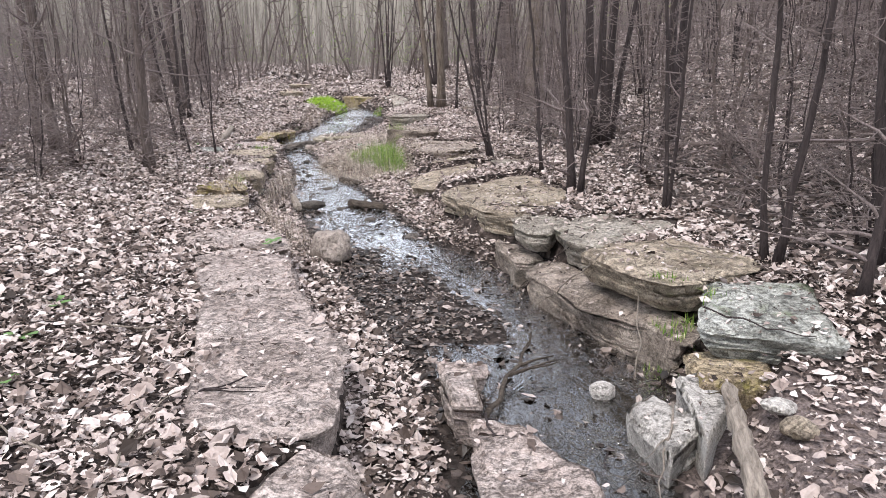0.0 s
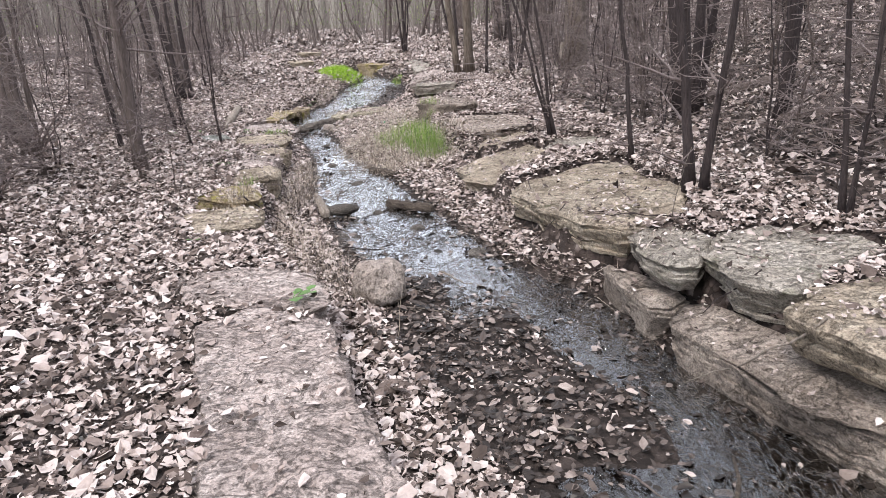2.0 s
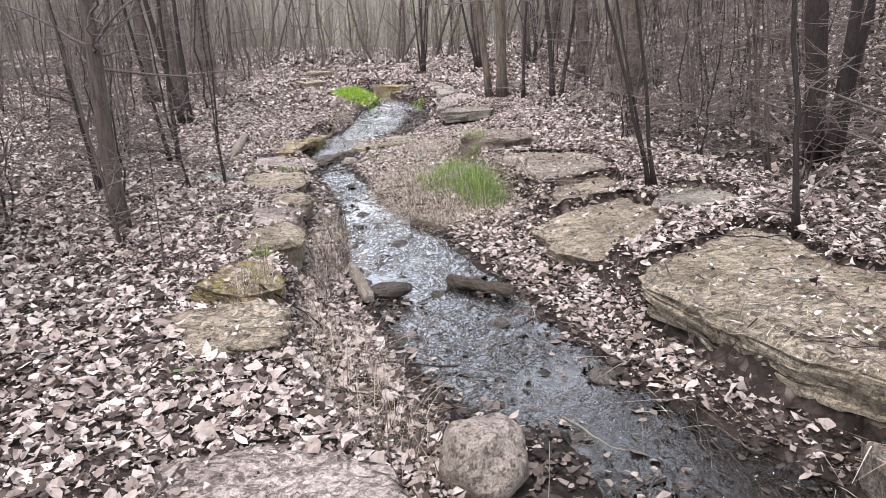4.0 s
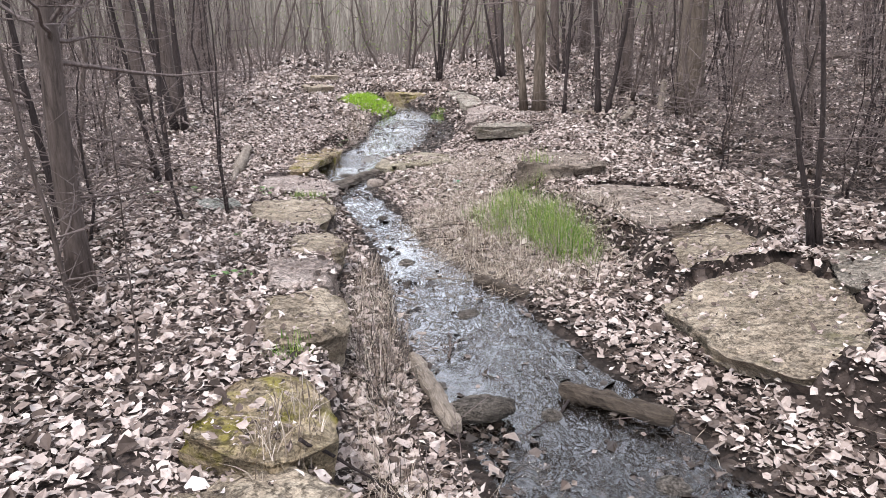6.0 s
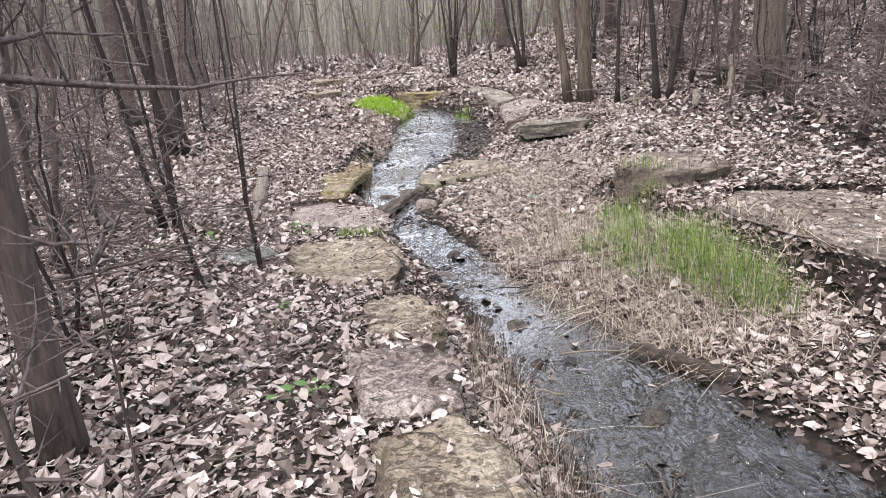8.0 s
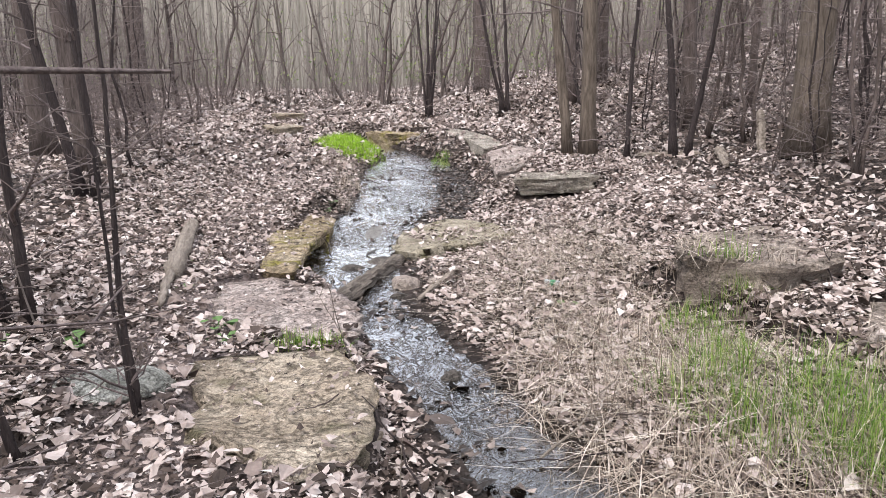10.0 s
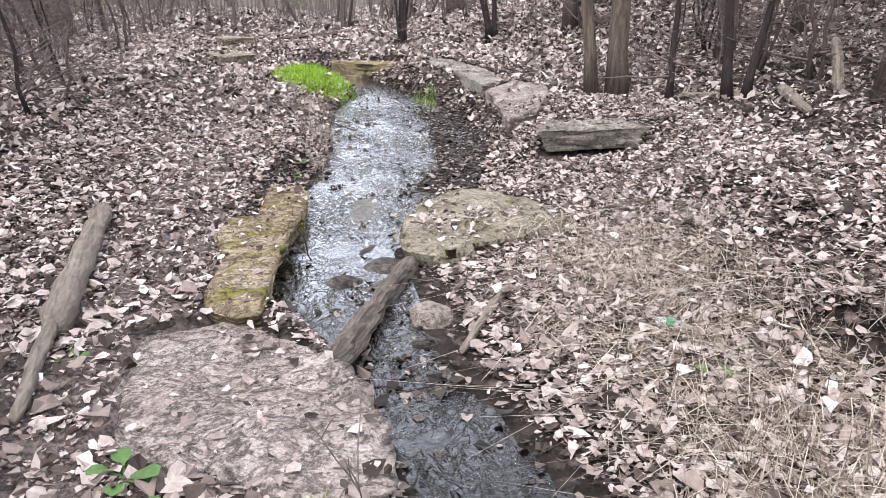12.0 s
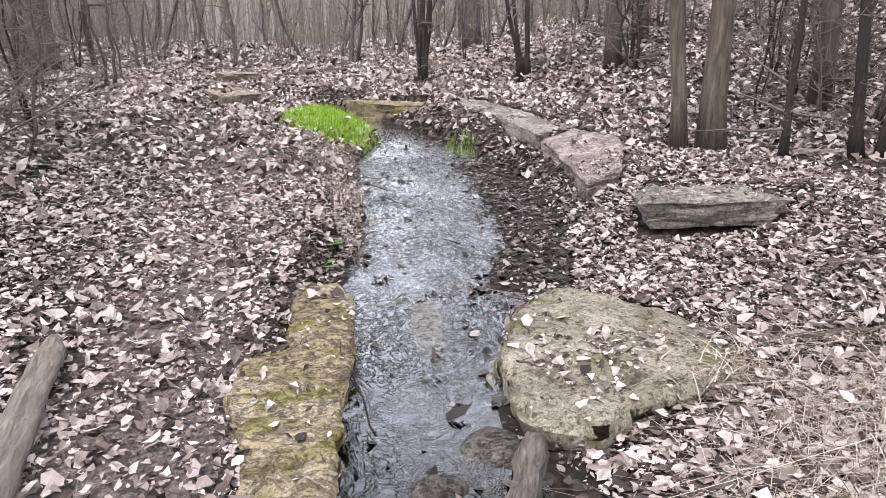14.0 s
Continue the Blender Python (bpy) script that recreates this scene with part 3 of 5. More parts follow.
slab("boulder", "large pale boulder half sunk in litter", [(-2.93, 16.35), (-2.72, 16.95), (-2.46, 17.33), (-2.24, 17.43), (-1.95, 17.05), (-1.7, 16.6), (-1.75, 16.0), (-2.3, 15.8), (-2.65, 15.62), (-2.9, 15.78)], -0.05, 0.32, M_ROCK_BIG, (0.02, -0.03), 0, 0.07, 3, 0.09)
boulder("rock", "smooth grey rock just under the water", (-3.16, 17.2, -0.2), (0.14, 0.68, 0.055), M_ROCK_SUNK, -5, 14, 0.2)
boulder("rock", "wet flat rock in the riffle", (-3.05, 15.75, -0.23), (0.2, 0.2, 0.09), M_ROCK_DARK, 5, 15)
boulder("rock", "dark wet rock in the riffle", (-3.3, 15.5, -0.22), (0.15, 0.12, 0.08), M_ROCK_DARK, 5, 16)
boulder("rock", "olive mossy stone beside the bridging log", (-2.84, 14.95, -0.18), (0.12, 0.13, 0.075), M_BOULDER, 20, 22, 0.15)
boulder("rock", "tan stone beside the bleached stick", (-2.62, 14.9, -0.16), (0.07, 0.06, 0.05), M_BOULDER, 70, 23, 0.15)
boulder("rock", "brown stone in leaf litter", (-0.35, 16.2, 0.17), (0.28, 0.2, 0.12), M_BOULDER, 5, 17)
boulder("rock", "grey stone half under leaves", (-4.25, 12.6, 0.02), (0.28, 0.2, 0.08), M_ROCK_GREY, 5, 18)
boulder("rock", "small flat wet stone by the stick", (-1.72, 8.95, -0.27), (0.18, 0.1, 0.06), M_ROCK_DARK, 5, 19)
for i, (x, y) in enumerate([(-1.95, 9.3), (-1.7, 9.15), (-2.25, 11.6), (-1.6, 8.2), (-1.35, 9.0), (-0.9, 8.4), (-2.35, 10.3), (-2.1, 12.2), (-2.6, 13.2), (-2.9, 14.7), (-1.75, 10.4), (-0.35, 7.6)]):
    boulder("stone", "dark wet stone in the stream", (x, y, float(level(y)) - 0.02), (0.06 + 0.02 * (i % 4), 0.05 + 0.015 * (i % 3), 0.05), M_ROCK_DARK, 40 * i, 30 + i)


def inside(corners, x, y):
    c = np.zeros(np.shape(x), bool)
    for (ax, ay), (bx, by) in zip(corners, corners[1:] + corners[:1]):
        if ay != by:
            c ^= ((ay > y) != (by > y)) & (x < (bx - ax) * (y - ay) / (by - ay) + ax)
    return c


def land(x, y, on_rock=False):
    """Height of the soil; with on_rock, of the flat rocks too, and whether rock lies there."""
    x, y = np.asarray(x, float), np.asarray(y, float)
    z = bare_land(x, y)
    rock = np.zeros(np.shape(x), bool)
    for corners, top, fall, mid in FLAT:
        k = inside(corners, x, y)
        h = top + fall[0] * (x - mid[0]) + fall[1] * (y - mid[1])
        if on_rock:
            z = np.where(k, np.maximum(z, h + 0.012), z)
            rock |= k
        else:
            z = np.where(k, np.minimum(z, h - 0.06), z)
    return (z, rock) if on_rock else z


# ---- ground, in one sheet ----
xs = np.concatenate([-np.geomspace(900, 9.3, 26), np.arange(-9, 9.01, 0.085), np.geomspace(9.3, 900, 26)])
ys = np.concatenate([-np.geomspace(900, 3.3, 22), np.arange(-3, 30.01, 0.085), np.geomspace(30.5, 900, 30)])
gx, gy = np.meshgrid(xs, ys)
gz = land(gx, gy)
nx, ny = len(xs), len(ys)
idx = np.arange(nx * ny).reshape(ny, nx)
quads = np.stack([idx[:-1, :-1], idx[:-1, 1:], idx[1:, 1:], idx[1:, :-1]], -1).reshape(-1, 4)
ground = big_mesh("ground", np.stack([gx, gy, gz], -1).reshape(-1, 3), quads, M_GROUND, True)
tagged(ground, "woodland floor of brown soil and matted dead leaves", "ground", kind="structure")
wet_k = np.clip((level(gy) + 0.035 - gz) / 0.05, 0, 1) * ((gx > left_edge(gy) - 0.5) & (gx < right_edge(gy) + 0.5) & (gy < 28) & (gy > -6))
PATH_Y, PATH_X = (0, 3, 6, 9, 12, 15, 18, 22, 26), (-1.2, -1.5, -2.6, -3.2, -3.9, -4.4, -4.6, -4.8, -5.4)


def trodden(x, y):
    return np.exp(-((x - np.interp(y, PATH_Y, PATH_X)) / np.interp(y, (6, 10, 16, 24), (0.25, 0.34, 0.5, 0.45))) ** 2) * np.interp(y, (4, 8, 11, 15, 18, 22, 30), (0.1, 0.3, 0.6, 0.9, 0.8, 0.4, 0.2))


def pool_mud(x, y):
    return np.clip((x - 0.8) / 0.3, 0, 1) * np.clip((3.5 - y) / 0.4, 0, 1) * np.clip((3.4 - x) / 0.8, 0, 1) * np.clip((y + 2) / 2, 0, 1)


bare_k = np.clip(pool_mud(gx, gy) + trodden(gx, gy) * 1.3 + 0.4 * ripple(gx, gy, 3) * (trodden(gx, gy) > 0.1), 0, 1)
attr = ground.data.color_attributes.new("soil", "FLOAT_COLOR", "POINT")
attr.data.foreach_set("color", np.stack([wet_k, bare_k, 0 * gx, 0 * gx + 1], -1).astype(np.float32).ravel())

# ---- water ----
wy = np.arange(-25, 28, 0.1)
wt = np.linspace(0, 1, 26)
lo, hi = left_edge(wy) - 0.3, right_edge(wy) + 0.3
X = lo[:, None] + (hi - lo)[:, None] * wt
Y = np.repeat(wy[:, None], len(wt), 1)
Z = level(Y) + 0.004 * ripple(X, Y, 6)
idx = np.arange(X.size).reshape(X.shape)
quads = np.stack([idx[:-1, :-1], idx[:-1, 1:], idx[1:, 1:], idx[1:, :-1]], -1).reshape(-1, 4)
water = big_mesh("water", np.stack([X, Y, Z], -1).reshape(-1, 3), quads, M_WATER, True)
water.visible_shadow = False
tagged(water, "shallow dark stream water with ripples and sky reflections", "water", kind="structure")


# ---- wood: tubes along a bent line ----
def tube(line, radii, sides, verts, faces, cap=True, rough=0.0, seed=0):
    base = len(verts)
    up = Vector((0.3, 0.2, 1)).normalized()
    n = len(line)
    for i, p in enumerate(line):
        d = (line[min(i + 1, n - 1)] - line[max(i - 1, 0)]).normalized()
        u = d.cross(up if abs(d.dot(up)) < 0.95 else Vector((1, 0, 0))).normalized()
        w = d.cross(u)
        for j in range(sides):
            a = 2 * math.pi * j / sides
            r = radii[i]
            if rough:
                r *= 1 + rough * noise.noise(Vector((1.2 * math.cos(a), 1.2 * math.sin(a), i * 0.3 + seed))) + 0.5 * rough * noise.noise(Vector((3.4 * math.cos(a), 3.4 * math.sin(a), i * 0.8 + seed)))
            verts.append(p + r * (math.cos(a) * u + math.sin(a) * w))
    for i in range(n - 1):
        for j in range(sides):
            k = base + i * sides
            faces.append((k + j, k + (j + 1) % sides, k + sides + (j + 1) % sides, k + sides + j))
    if cap:
        faces.append(tuple(base + j for j in reversed(range(sides))))
        faces.append(tuple(base + (n - 1) * sides + j for j in range(sides)))


def bent(p, q, n, wob, rnd, sag=0.0):
    p, q = Vector(p), Vector(q)
    off = Vector()
    pts = []
    for i in range(n + 1):
        t = i / n
        if i:
            off = off + Vector((rnd.uniform(-1, 1), rnd.uniform(-1, 1), rnd.uniform(-0.6, 0.6))) * wob / n
        pts.append(p.lerp(q, t) + off + Vector((0, 0, sag * 4 * t * (1 - t))))
    return pts


def log(name, label, p, q, r0, r1, mat, seed=1, wob=0.12, sag=0.0, sides=14, category="log", rough=0.45):
    rnd = random.Random(seed)
    mid = (Vector(p) + Vector(q)) / 2
    n = 26
    turn = (Vector(q) - Vector(p)).to_track_quat("Z", "Y").to_matrix().to_4x4()
    back = turn.inverted()
    line = [back @ (c - mid) for c in bent(p, q, n, wob, rnd, sag)]
    verts, faces = [], []
    ends = lambda i: 0.55 if i in (0, n) else 0.85 if i in (1, n - 1) else 1
    tube(line, [(r0 + (r1 - r0) * i / n) * ends(i) for i in range(n + 1)], sides, verts, faces, True, rough, seed)
    ob = mesh_object(name, verts, faces, mat, smooth=rough < 0.4)
    ob.matrix_world = Matrix.Translation(mid) @ turn
    return tagged(ob, label, category)


def grow(line, radii, rnd, depth, verts, faces, sides, count, reach):
    """Side branches off a line, and their twigs."""
    n = len(line) - 1
    for _ in range(count):
        low = 0.04 if radii[len(radii) // 2] < 0.025 else 0.18
        t = rnd.uniform(0.12, 0.97) if depth else low + (0.97 - low) * rnd.random() ** (2.0 if low < 0.1 else 1.5)
        i = min(n - 1, int(t * n))
        p = line[i].lerp(line[i + 1], t * n - i)
        r = max(0.0045, min(0.016, radii[i] * rnd.uniform(0.3, 0.6)))
        axis = (line[i + 1] - line[i]).normalized()
        a = rnd.uniform(0, 6.28)
        out = Vector((math.cos(a), math.sin(a), rnd.uniform(-0.35, 0.7))).normalized()
        length = reach * rnd.uniform(0.45, 1.1) * (1.05 - 0.55 * t)
        q = p + (axis * 0.25 + out).normalized() * length
        k = 5 if depth < 1 else 2
        br = bent(p, q, k, 0.28 * length, rnd)
        rr = [r * (1 - 0.8 * j / k) for j in range(k + 1)]
        tube(br, rr, sides, verts, faces, False)
        if depth < 2:
            grow(br, rr, rnd, depth + 1, verts, faces, 3, 4 if depth == 0 else 1, reach * 0.5)


def tree(name, label, at, height, r, mat, lean=(0, 0), seed=1, branches=12, reach=1.2, sides=9, wob=0.35, flare=1.5, stems=1):
    rnd = random.Random(seed)
    x, y = at
    root = new(name)
    root.location = (x, y, float(land(x, y)) - 0.04)
    tagged(root, label, name)
    cv, cf = [], []
    for s in range(stems):
        a = 6.28 * s / stems + seed
        off = Vector((math.cos(a), math.sin(a), 0)) * (r * 1.6 if stems > 1 else 0)
        h = height * rnd.uniform(0.8, 1.05)
        n = 18
        tip = Vector((lean[0] * h + off.x * 8, lean[1] * h + off.y * 8, h))
        line = bent(off, tip, n, wob, rnd)
        rs = r * (rnd.uniform(0.6, 1) if s else 1)
        radii = [rs * ((1 - 0.85 * i / n) + (flare - 1) * max(0, 1 - i * h / n / 0.35)) for i in range(n + 1)]
        tv, tf = [], []
        tube(line, radii, sides, tv, tf, True, 0.22, seed + s)
        part("trunk", tv, tf, mat, root)
        grow(line, radii, rnd, 0, cv, cf, 4, max(2, branches // stems), reach)
    if cv:
        part("crown", cv, cf, M_TWIG, root, "bare twigs")
    return root


# ---- fallen wood ----
log("log", "dark weathered log bridging the stream", (-3.44, 14.1, -0.12), (-2.87, 15.8, -0.15), 0.065, 0.06, M_WOOD_MID, 3, 0.03)
log("log", "bleached log on the leafy path edge", (-4.93, 16.4, 0.14), (-4.55, 14.5, 0.08), 0.06, 0.075, M_WOOD, 5, 0.04, rough=0.3)
log("log", "thin bleached limb beside the path log", (-4.66, 15.0, 0.1), (-4.42, 13.75, 0.05), 0.035, 0.025, M_WOOD, 51, 0.12, rough=0.3)
log("log", "pale broken branch by the pool", (1.42, 3.2, -0.08), (1.15, 2.2, -0.1), 0.035, 0.045, M_WOOD, 6, 0.05)
log("log", "half-rotten log along the water's edge", (-2.1, 9.55, -0.24), (-1.85, 8.75, -0.27), 0.04, 0.05, M_WOOD, 7, 0.02)
log("log", "dark wet log on the muddy bank", (-1.27, 9.22, -0.29), (-0.76, 8.85, -0.27), 0.05, 0.05, M_WOOD_DARK, 8, 0.03)
log("log", "dark wet log beside the grass tussock", (-1.66, 11.1, -0.27), (-1.17, 10.6, -0.27), 0.05, 0.04, M_WOOD_DARK, 9, 0.05)


def on_land(x, y, up=0.0):
    return (x, y, float(land(x, y)) + up)


for i, (ax, ay, bx, by, r, m, lab) in enumerate([
        (2.8, 11.1, 3.95, 11.0, 0.07, M_BARK, "fallen dark trunk on the leafy slope"),
        (4.4, 11.1, 5.7, 11.4, 0.08, M_BARK, "fallen dark trunk on the leafy slope"),
        (2.9, 9.3, 4.9, 7.6, 0.06, M_BARK, "long fallen dark trunk among the saplings"),
        (1.65, 19.1, 1.15, 17.8, 0.06, M_WOOD, "bare bleached branch on the leaves"),
        (1.3, 18.9, 0.5, 19.3, 0.04, M_WOOD, "bare bleached branch on the leaves"),
        (4.2, 22.0, 6.0, 24.0, 0.09, M_BARK, "fallen trunk on the leafy slope"),
        (4.6, 19.5, 6.8, 18.6, 0.08, M_BARK, "fallen trunk on the leafy slope"),
        (-2.38, 15.15, -2.72, 14.5, 0.025, M_WOOD, "pale stick leaning by the stream"),
        (-1.75, 16.4, -1.1, 16.12, 0.022, M_BARK, "dark root lying over a leafy hollow"),
        (-1.62, 15.98, -1.3, 16.6, 0.014, M_WOOD, "thin bleached stick across the litter"),
        (-1.86, 17.3, -1.3, 17.75, 0.018, M_BARK, "dark stick lying below the rock block"),
        (-2.0, 16.95, -1.72, 16.35, 0.016, M_WOOD, "thin bleached stick beside the boulder"),
        (-5.1, 30.6, -3.0, 32.0, 0.06, M_BARK, "fallen grey branch in far brush"),
        (-7.5, 33.0, -5.2, 31.6, 0.05, M_BARK, "fallen grey branch in far brush")]):
    log("fallen_branch", lab, on_land(ax, ay, r * 0.7), on_land(bx, by, r * 0.7), r, r * 0.8, m, 20 + i, 0.12, 0.0, 10, "branch")
log("fallen_branch", "bleached broken limb standing up from the leaves", on_land(2.0, 18.6, 0), (2.15, 19.0, 1.05), 0.06, 0.05, M_WOOD, 41, 0.08, 0, 10, "branch")


def twig(label, p, q, r, seed, mat, forks=2):
    """A dead twig with side shoots, lying on the ground."""
    rnd = random.Random(seed)
    p, q = Vector(p), Vector(q)
    mid = (p + q) / 2
    verts, faces = [], []
    line = bent(p - mid, q - mid, 8, 0.35 * (q - p).length, rnd)
    tube(line, [r * (1 - 0.6 * i / 8) for i in range(9)], 6, verts, faces)
    for k in range(forks):
        i = rnd.randint(2, 6)
        d = (q - p).normalized()
        side = Vector((-d.y, d.x, 0)) * rnd.choice((-1, 1))
        tube(bent(line[i], line[i] + (d + side * 0.8) * (q - p).length * rnd.uniform(0.15, 0.35), 4, 0.05, rnd), [r * (0.6 - 0.1 * j) for j in range(5)], 5, verts, faces)
    return tagged(mesh_object("twig", verts, faces, mat, at=mid), label, "twig", "dead twigs on the ground")


twig("dark forked branch lying in the pool", (0.22, 3.36, -0.36), (0.7, 4.2, -0.24), 0.02, 3, M_WOOD_DARK, 3)
rnd = random.Random(77)
for i in range(190):
    y = rnd.uniform(2.2, 22)
    x = float(np.interp(y, PATH_Y, PATH_X)) + rnd.uniform(-2.2, 4.5)
    ln, ang = rnd.uniform(0.15, 0.75), rnd.uniform(0, 6.28)
    ends = [(x - 0.5 * ln * math.cos(ang), y - 0.5 * ln * math.sin(ang)), (x + 0.5 * ln * math.cos(ang), y + 0.5 * ln * math.sin(ang))]
    zz = [max(float(land(a, b, True)[0]), float(level(b))) + 0.02 for a, b in ends]
    twig("thin dead twig on leaf litter", (*ends[0], zz[0]), (*ends[1], zz[1]), rnd.uniform(0.004, 0.009), i, rnd.choice((M_WOOD, M_BARK, M_BARK_DARK)), rnd.randint(0, 2))

# ---- trees one can tell apart ----
tree("tree", "grey-brown young tree leaning over the path", (-4.14, 9.78), 8, 0.072, M_BARK, (-0.015, 0.02), 3, 26, 1.5, 12, 0.35, 1.3)
tree("tree", "grey-brown tree on the leafy bank", (-5.62, 10.2), 9, 0.085, M_BARK, (-0.04, 0.0), 4, 14, 1.4)
tree("tree", "slim dark tree on the leafy bank", (-6.5, 11.25), 8, 0.06, M_BARK, (-0.04, 0.03), 5, 14, 1.4)
tree("tree", "old tree with ridged tan bark", (2.25, 18.0), 13, 0.24, M_BARK_TAN, (0.02, 0.0), 6, 12, 2.5, 20, 0.3, 1.35)
tree("tree", "straight tree with smooth tan trunk", (-0.05, 19.75), 12, 0.125, M_BARK_TAN, (-0.01, 0.0), 7, 10, 2, 16, 0.25, 1.3)
tree("tree", "slim tan trunk leaning from a shared foot", (-0.34, 19.85), 11, 0.08, M_BARK_TAN, (-0.10, 0.02), 8, 8, 1.6, 14, 0.25, 1.2)
tree("tree", "straight dark tree on the slope", (1.95, 21.0), 11, 0.13, M_BARK, (0.0, 0.02), 9, 10, 1.8, 14, 0.25, 1.2)
tree("tree", "straight grey tree beyond the stream head", (0.0, 33.5), 13, 0.26, M_BARK, (-0.02, 0.0), 10, 10, 2.2, 14, 0.25, 1.2)
tree("tree", "grey tree on the far flat", (2.2, 27.0), 12, 0.17, M_BARK, (0.0, 0.0), 11, 10, 2.2, 14, 0.25, 1.2)
tree("tree", "grey tree on the far flat", (1.1, 25.5), 11, 0.14, M_BARK, (-0.03, 0.0), 12, 10, 2.2, 14, 0.25, 1.2)
tree("tree", "big dark tree among brush", (-9.9, 29.5), 12, 0.3, M_BARK, (0.0, 0.0), 13, 12, 2.4, 14, 0.25, 1.2)
tree("tree", "dark tree in the thicket", (-7.0, 19.0), 10, 0.13, M_BARK, (-0.06, 0.0), 14, 12, 1.6)
tree("tree", "dark tree in the thicket", (-8.2, 20.4), 10, 0.16, M_BARK, (-0.03, 0.0), 15, 12, 1.6)
tree("tree", "dark forked tree in the thicket", (-6.3, 17.4), 8, 0.06, M_BARK_DARK, (-0.06, 0.0), 16, 14, 1.2, stems=3)
tree("tree", "slim dark tree in the far thicket", (3.1, 21.2), 11, 0.07, M_BARK, (0.02, 0.0), 17, 12, 1.8)
tree("sapling", "dark twin-stemmed sapling behind the slabs", (1.42, 7.35), 6, 0.042, M_BARK_DARK, (0.0, 0.0), 21, 14, 0.8, wob=0.3, stems=2)
tree("sapling", "cluster of dark trunks on the slope", (2.45, 10.7), 8, 0.07, M_BARK_DARK, (0.0, 0.0), 22, 22, 1.2, stems=4)
tree("sapling", "dark trunk in the thicket", (3.0, 9.4), 7, 0.06, M_BARK_DARK, (0.03, 0.0), 23, 16, 1.1, stems=2)
tree("sapling", "forked brown sapling behind the capstones", (2.3, 4.7), 5, 0.028, M_BARK_DARK, (0.02, 0.0), 24, 14, 0.8, wob=0.5, stems=2)
tree("sapling", "dark leaning sapling on the leafy bank", (2.52, 3.96), 5.5, 0.03, M_BARK_DARK, (0.05, 0.05), 25, 14, 0.8, wob=0.5)
tree("sapling", "dark leaning sapling on the leafy bank", (3.0, 4.6), 6, 0.04, M_BARK_DARK, (-0.04, 0.05), 26, 14, 0.9, wob=0.5)
tree("sapling", "thin branching sapling beside the path", (-4.02, 12.3), 3.4, 0.015, M_BARK_DARK, (-0.04, 0.0), 27, 16, 0.6, 7, 0.3, 1.3, stems=2)
tree("sapling", "thin sapling beside the path", (-4.3, 11.9), 3.6, 0.016, M_BARK_DARK, (-0.1, -0.02), 28, 12, 0.6, 7, 0.3, 1.3)
tree("sapling", "thin sapling beside the leaning tree", (-3.9, 9.25), 4, 0.016, M_BARK, (-0.12, 0.0), 29, 10, 0.6, 7, 0.4, 1.3)
tree("sapling", "thin grey sapling in the leaves", (-3.35, 8.75), 1.4, 0.007, M_BARK, (0.0, 0.0), 30, 8, 0.3, 6, 0.1, 1.3)
tree("sapling", "slim leaning sapling on the bank", (0.72, 10.5), 5, 0.022, M_BARK_DARK, (-0.2, 0.0), 31, 12, 0.7, stems=3)
tree("sapling", "slim sapling on the bank", (1.25, 8.7), 5, 0.024, M_BARK_DARK, (-0.08, 0.0), 32, 12, 0.7)
tree("sapling", "slim twin sapling on the bank", (2.1, 6.4), 5, 0.022, M_BARK_DARK, (-0.03, 0.0), 33, 14, 0.7, stems=2)
tree("sapling", "forked dark sapling among dead leaves", (1.05, 19.0), 6, 0.055, M_BARK_DARK, (0.02, 0.0), 34, 14, 1.0, stems=2)
tree("sapling", "dark sapling on the upper bank", (0.35, 19.2), 6, 0.035, M_BARK_DARK, (0.03, 0.0), 35, 12, 0.9)
tree("sapling", "brush clump at the stream head", (-2.1, 27.2), 6, 0.04, M_BARK_DARK, (0.0, 0.0), 36, 24, 0.9, stems=6)
tree("sapling", "leaning saplings on the upper bank", (-0.3, 26.3), 6, 0.05, M_BARK_DARK, (-0.12, 0.0), 37, 16, 0.9, stems=3)
tree("sapling", "thin bending sapling over the path", (-5.0, 13.3), 5, 0.03, M_BARK_DARK, (-0.05, -0.05), 38, 16, 0.9, stems=2)
tree("sapling", "branching grey sapling beside the path", (-4.75, 8.9), 4, 0.022, M_BARK, (0.02, -0.05), 40, 26, 1.2, stems=2)
tree("sapling", "branching sapling with crossing twigs", (-5.4, 8.2), 4.5, 0.025, M_BARK_DARK, (0.05, 0.0), 42, 26, 1.3, stems=2)
tree("sapling", "dark sapling on the leafy bank", (-4.9, 11.0), 5, 0.03, M_BARK_DARK, (-0.08, 0.0), 39, 16, 0.9)

for i, (x, y, h) in enumerate([(-4.95, 9.5, 2.6), (-4.55, 10.7, 2.2), (-5.5, 8.6, 2.6), (-4.6, 7.9, 2.0), (-5.8, 13.6, 2.6),
                               (2.75, 5.5, 2.6), (3.3, 6.7, 2.8), (2.35, 8.2, 2.4), (3.4, 8.3, 2.8), (3.1, 5.0, 2.6), (1.6, 11.7, 2.4), (2.3, 12.6, 2.8), (1.1, 13.2, 2.2), (2.6, 15.2, 2.6), (1.9, 10.0, 2.4)]):
    tree("shrub", "low bare shrub of thin pale twigs in litter", (x, y), h, 0.012, M_BARK_DARK, (0.04 * (i % 3 - 1), 0.0), 500 + i, 30, 1.4, 6, 0.6, 1.2, 2)

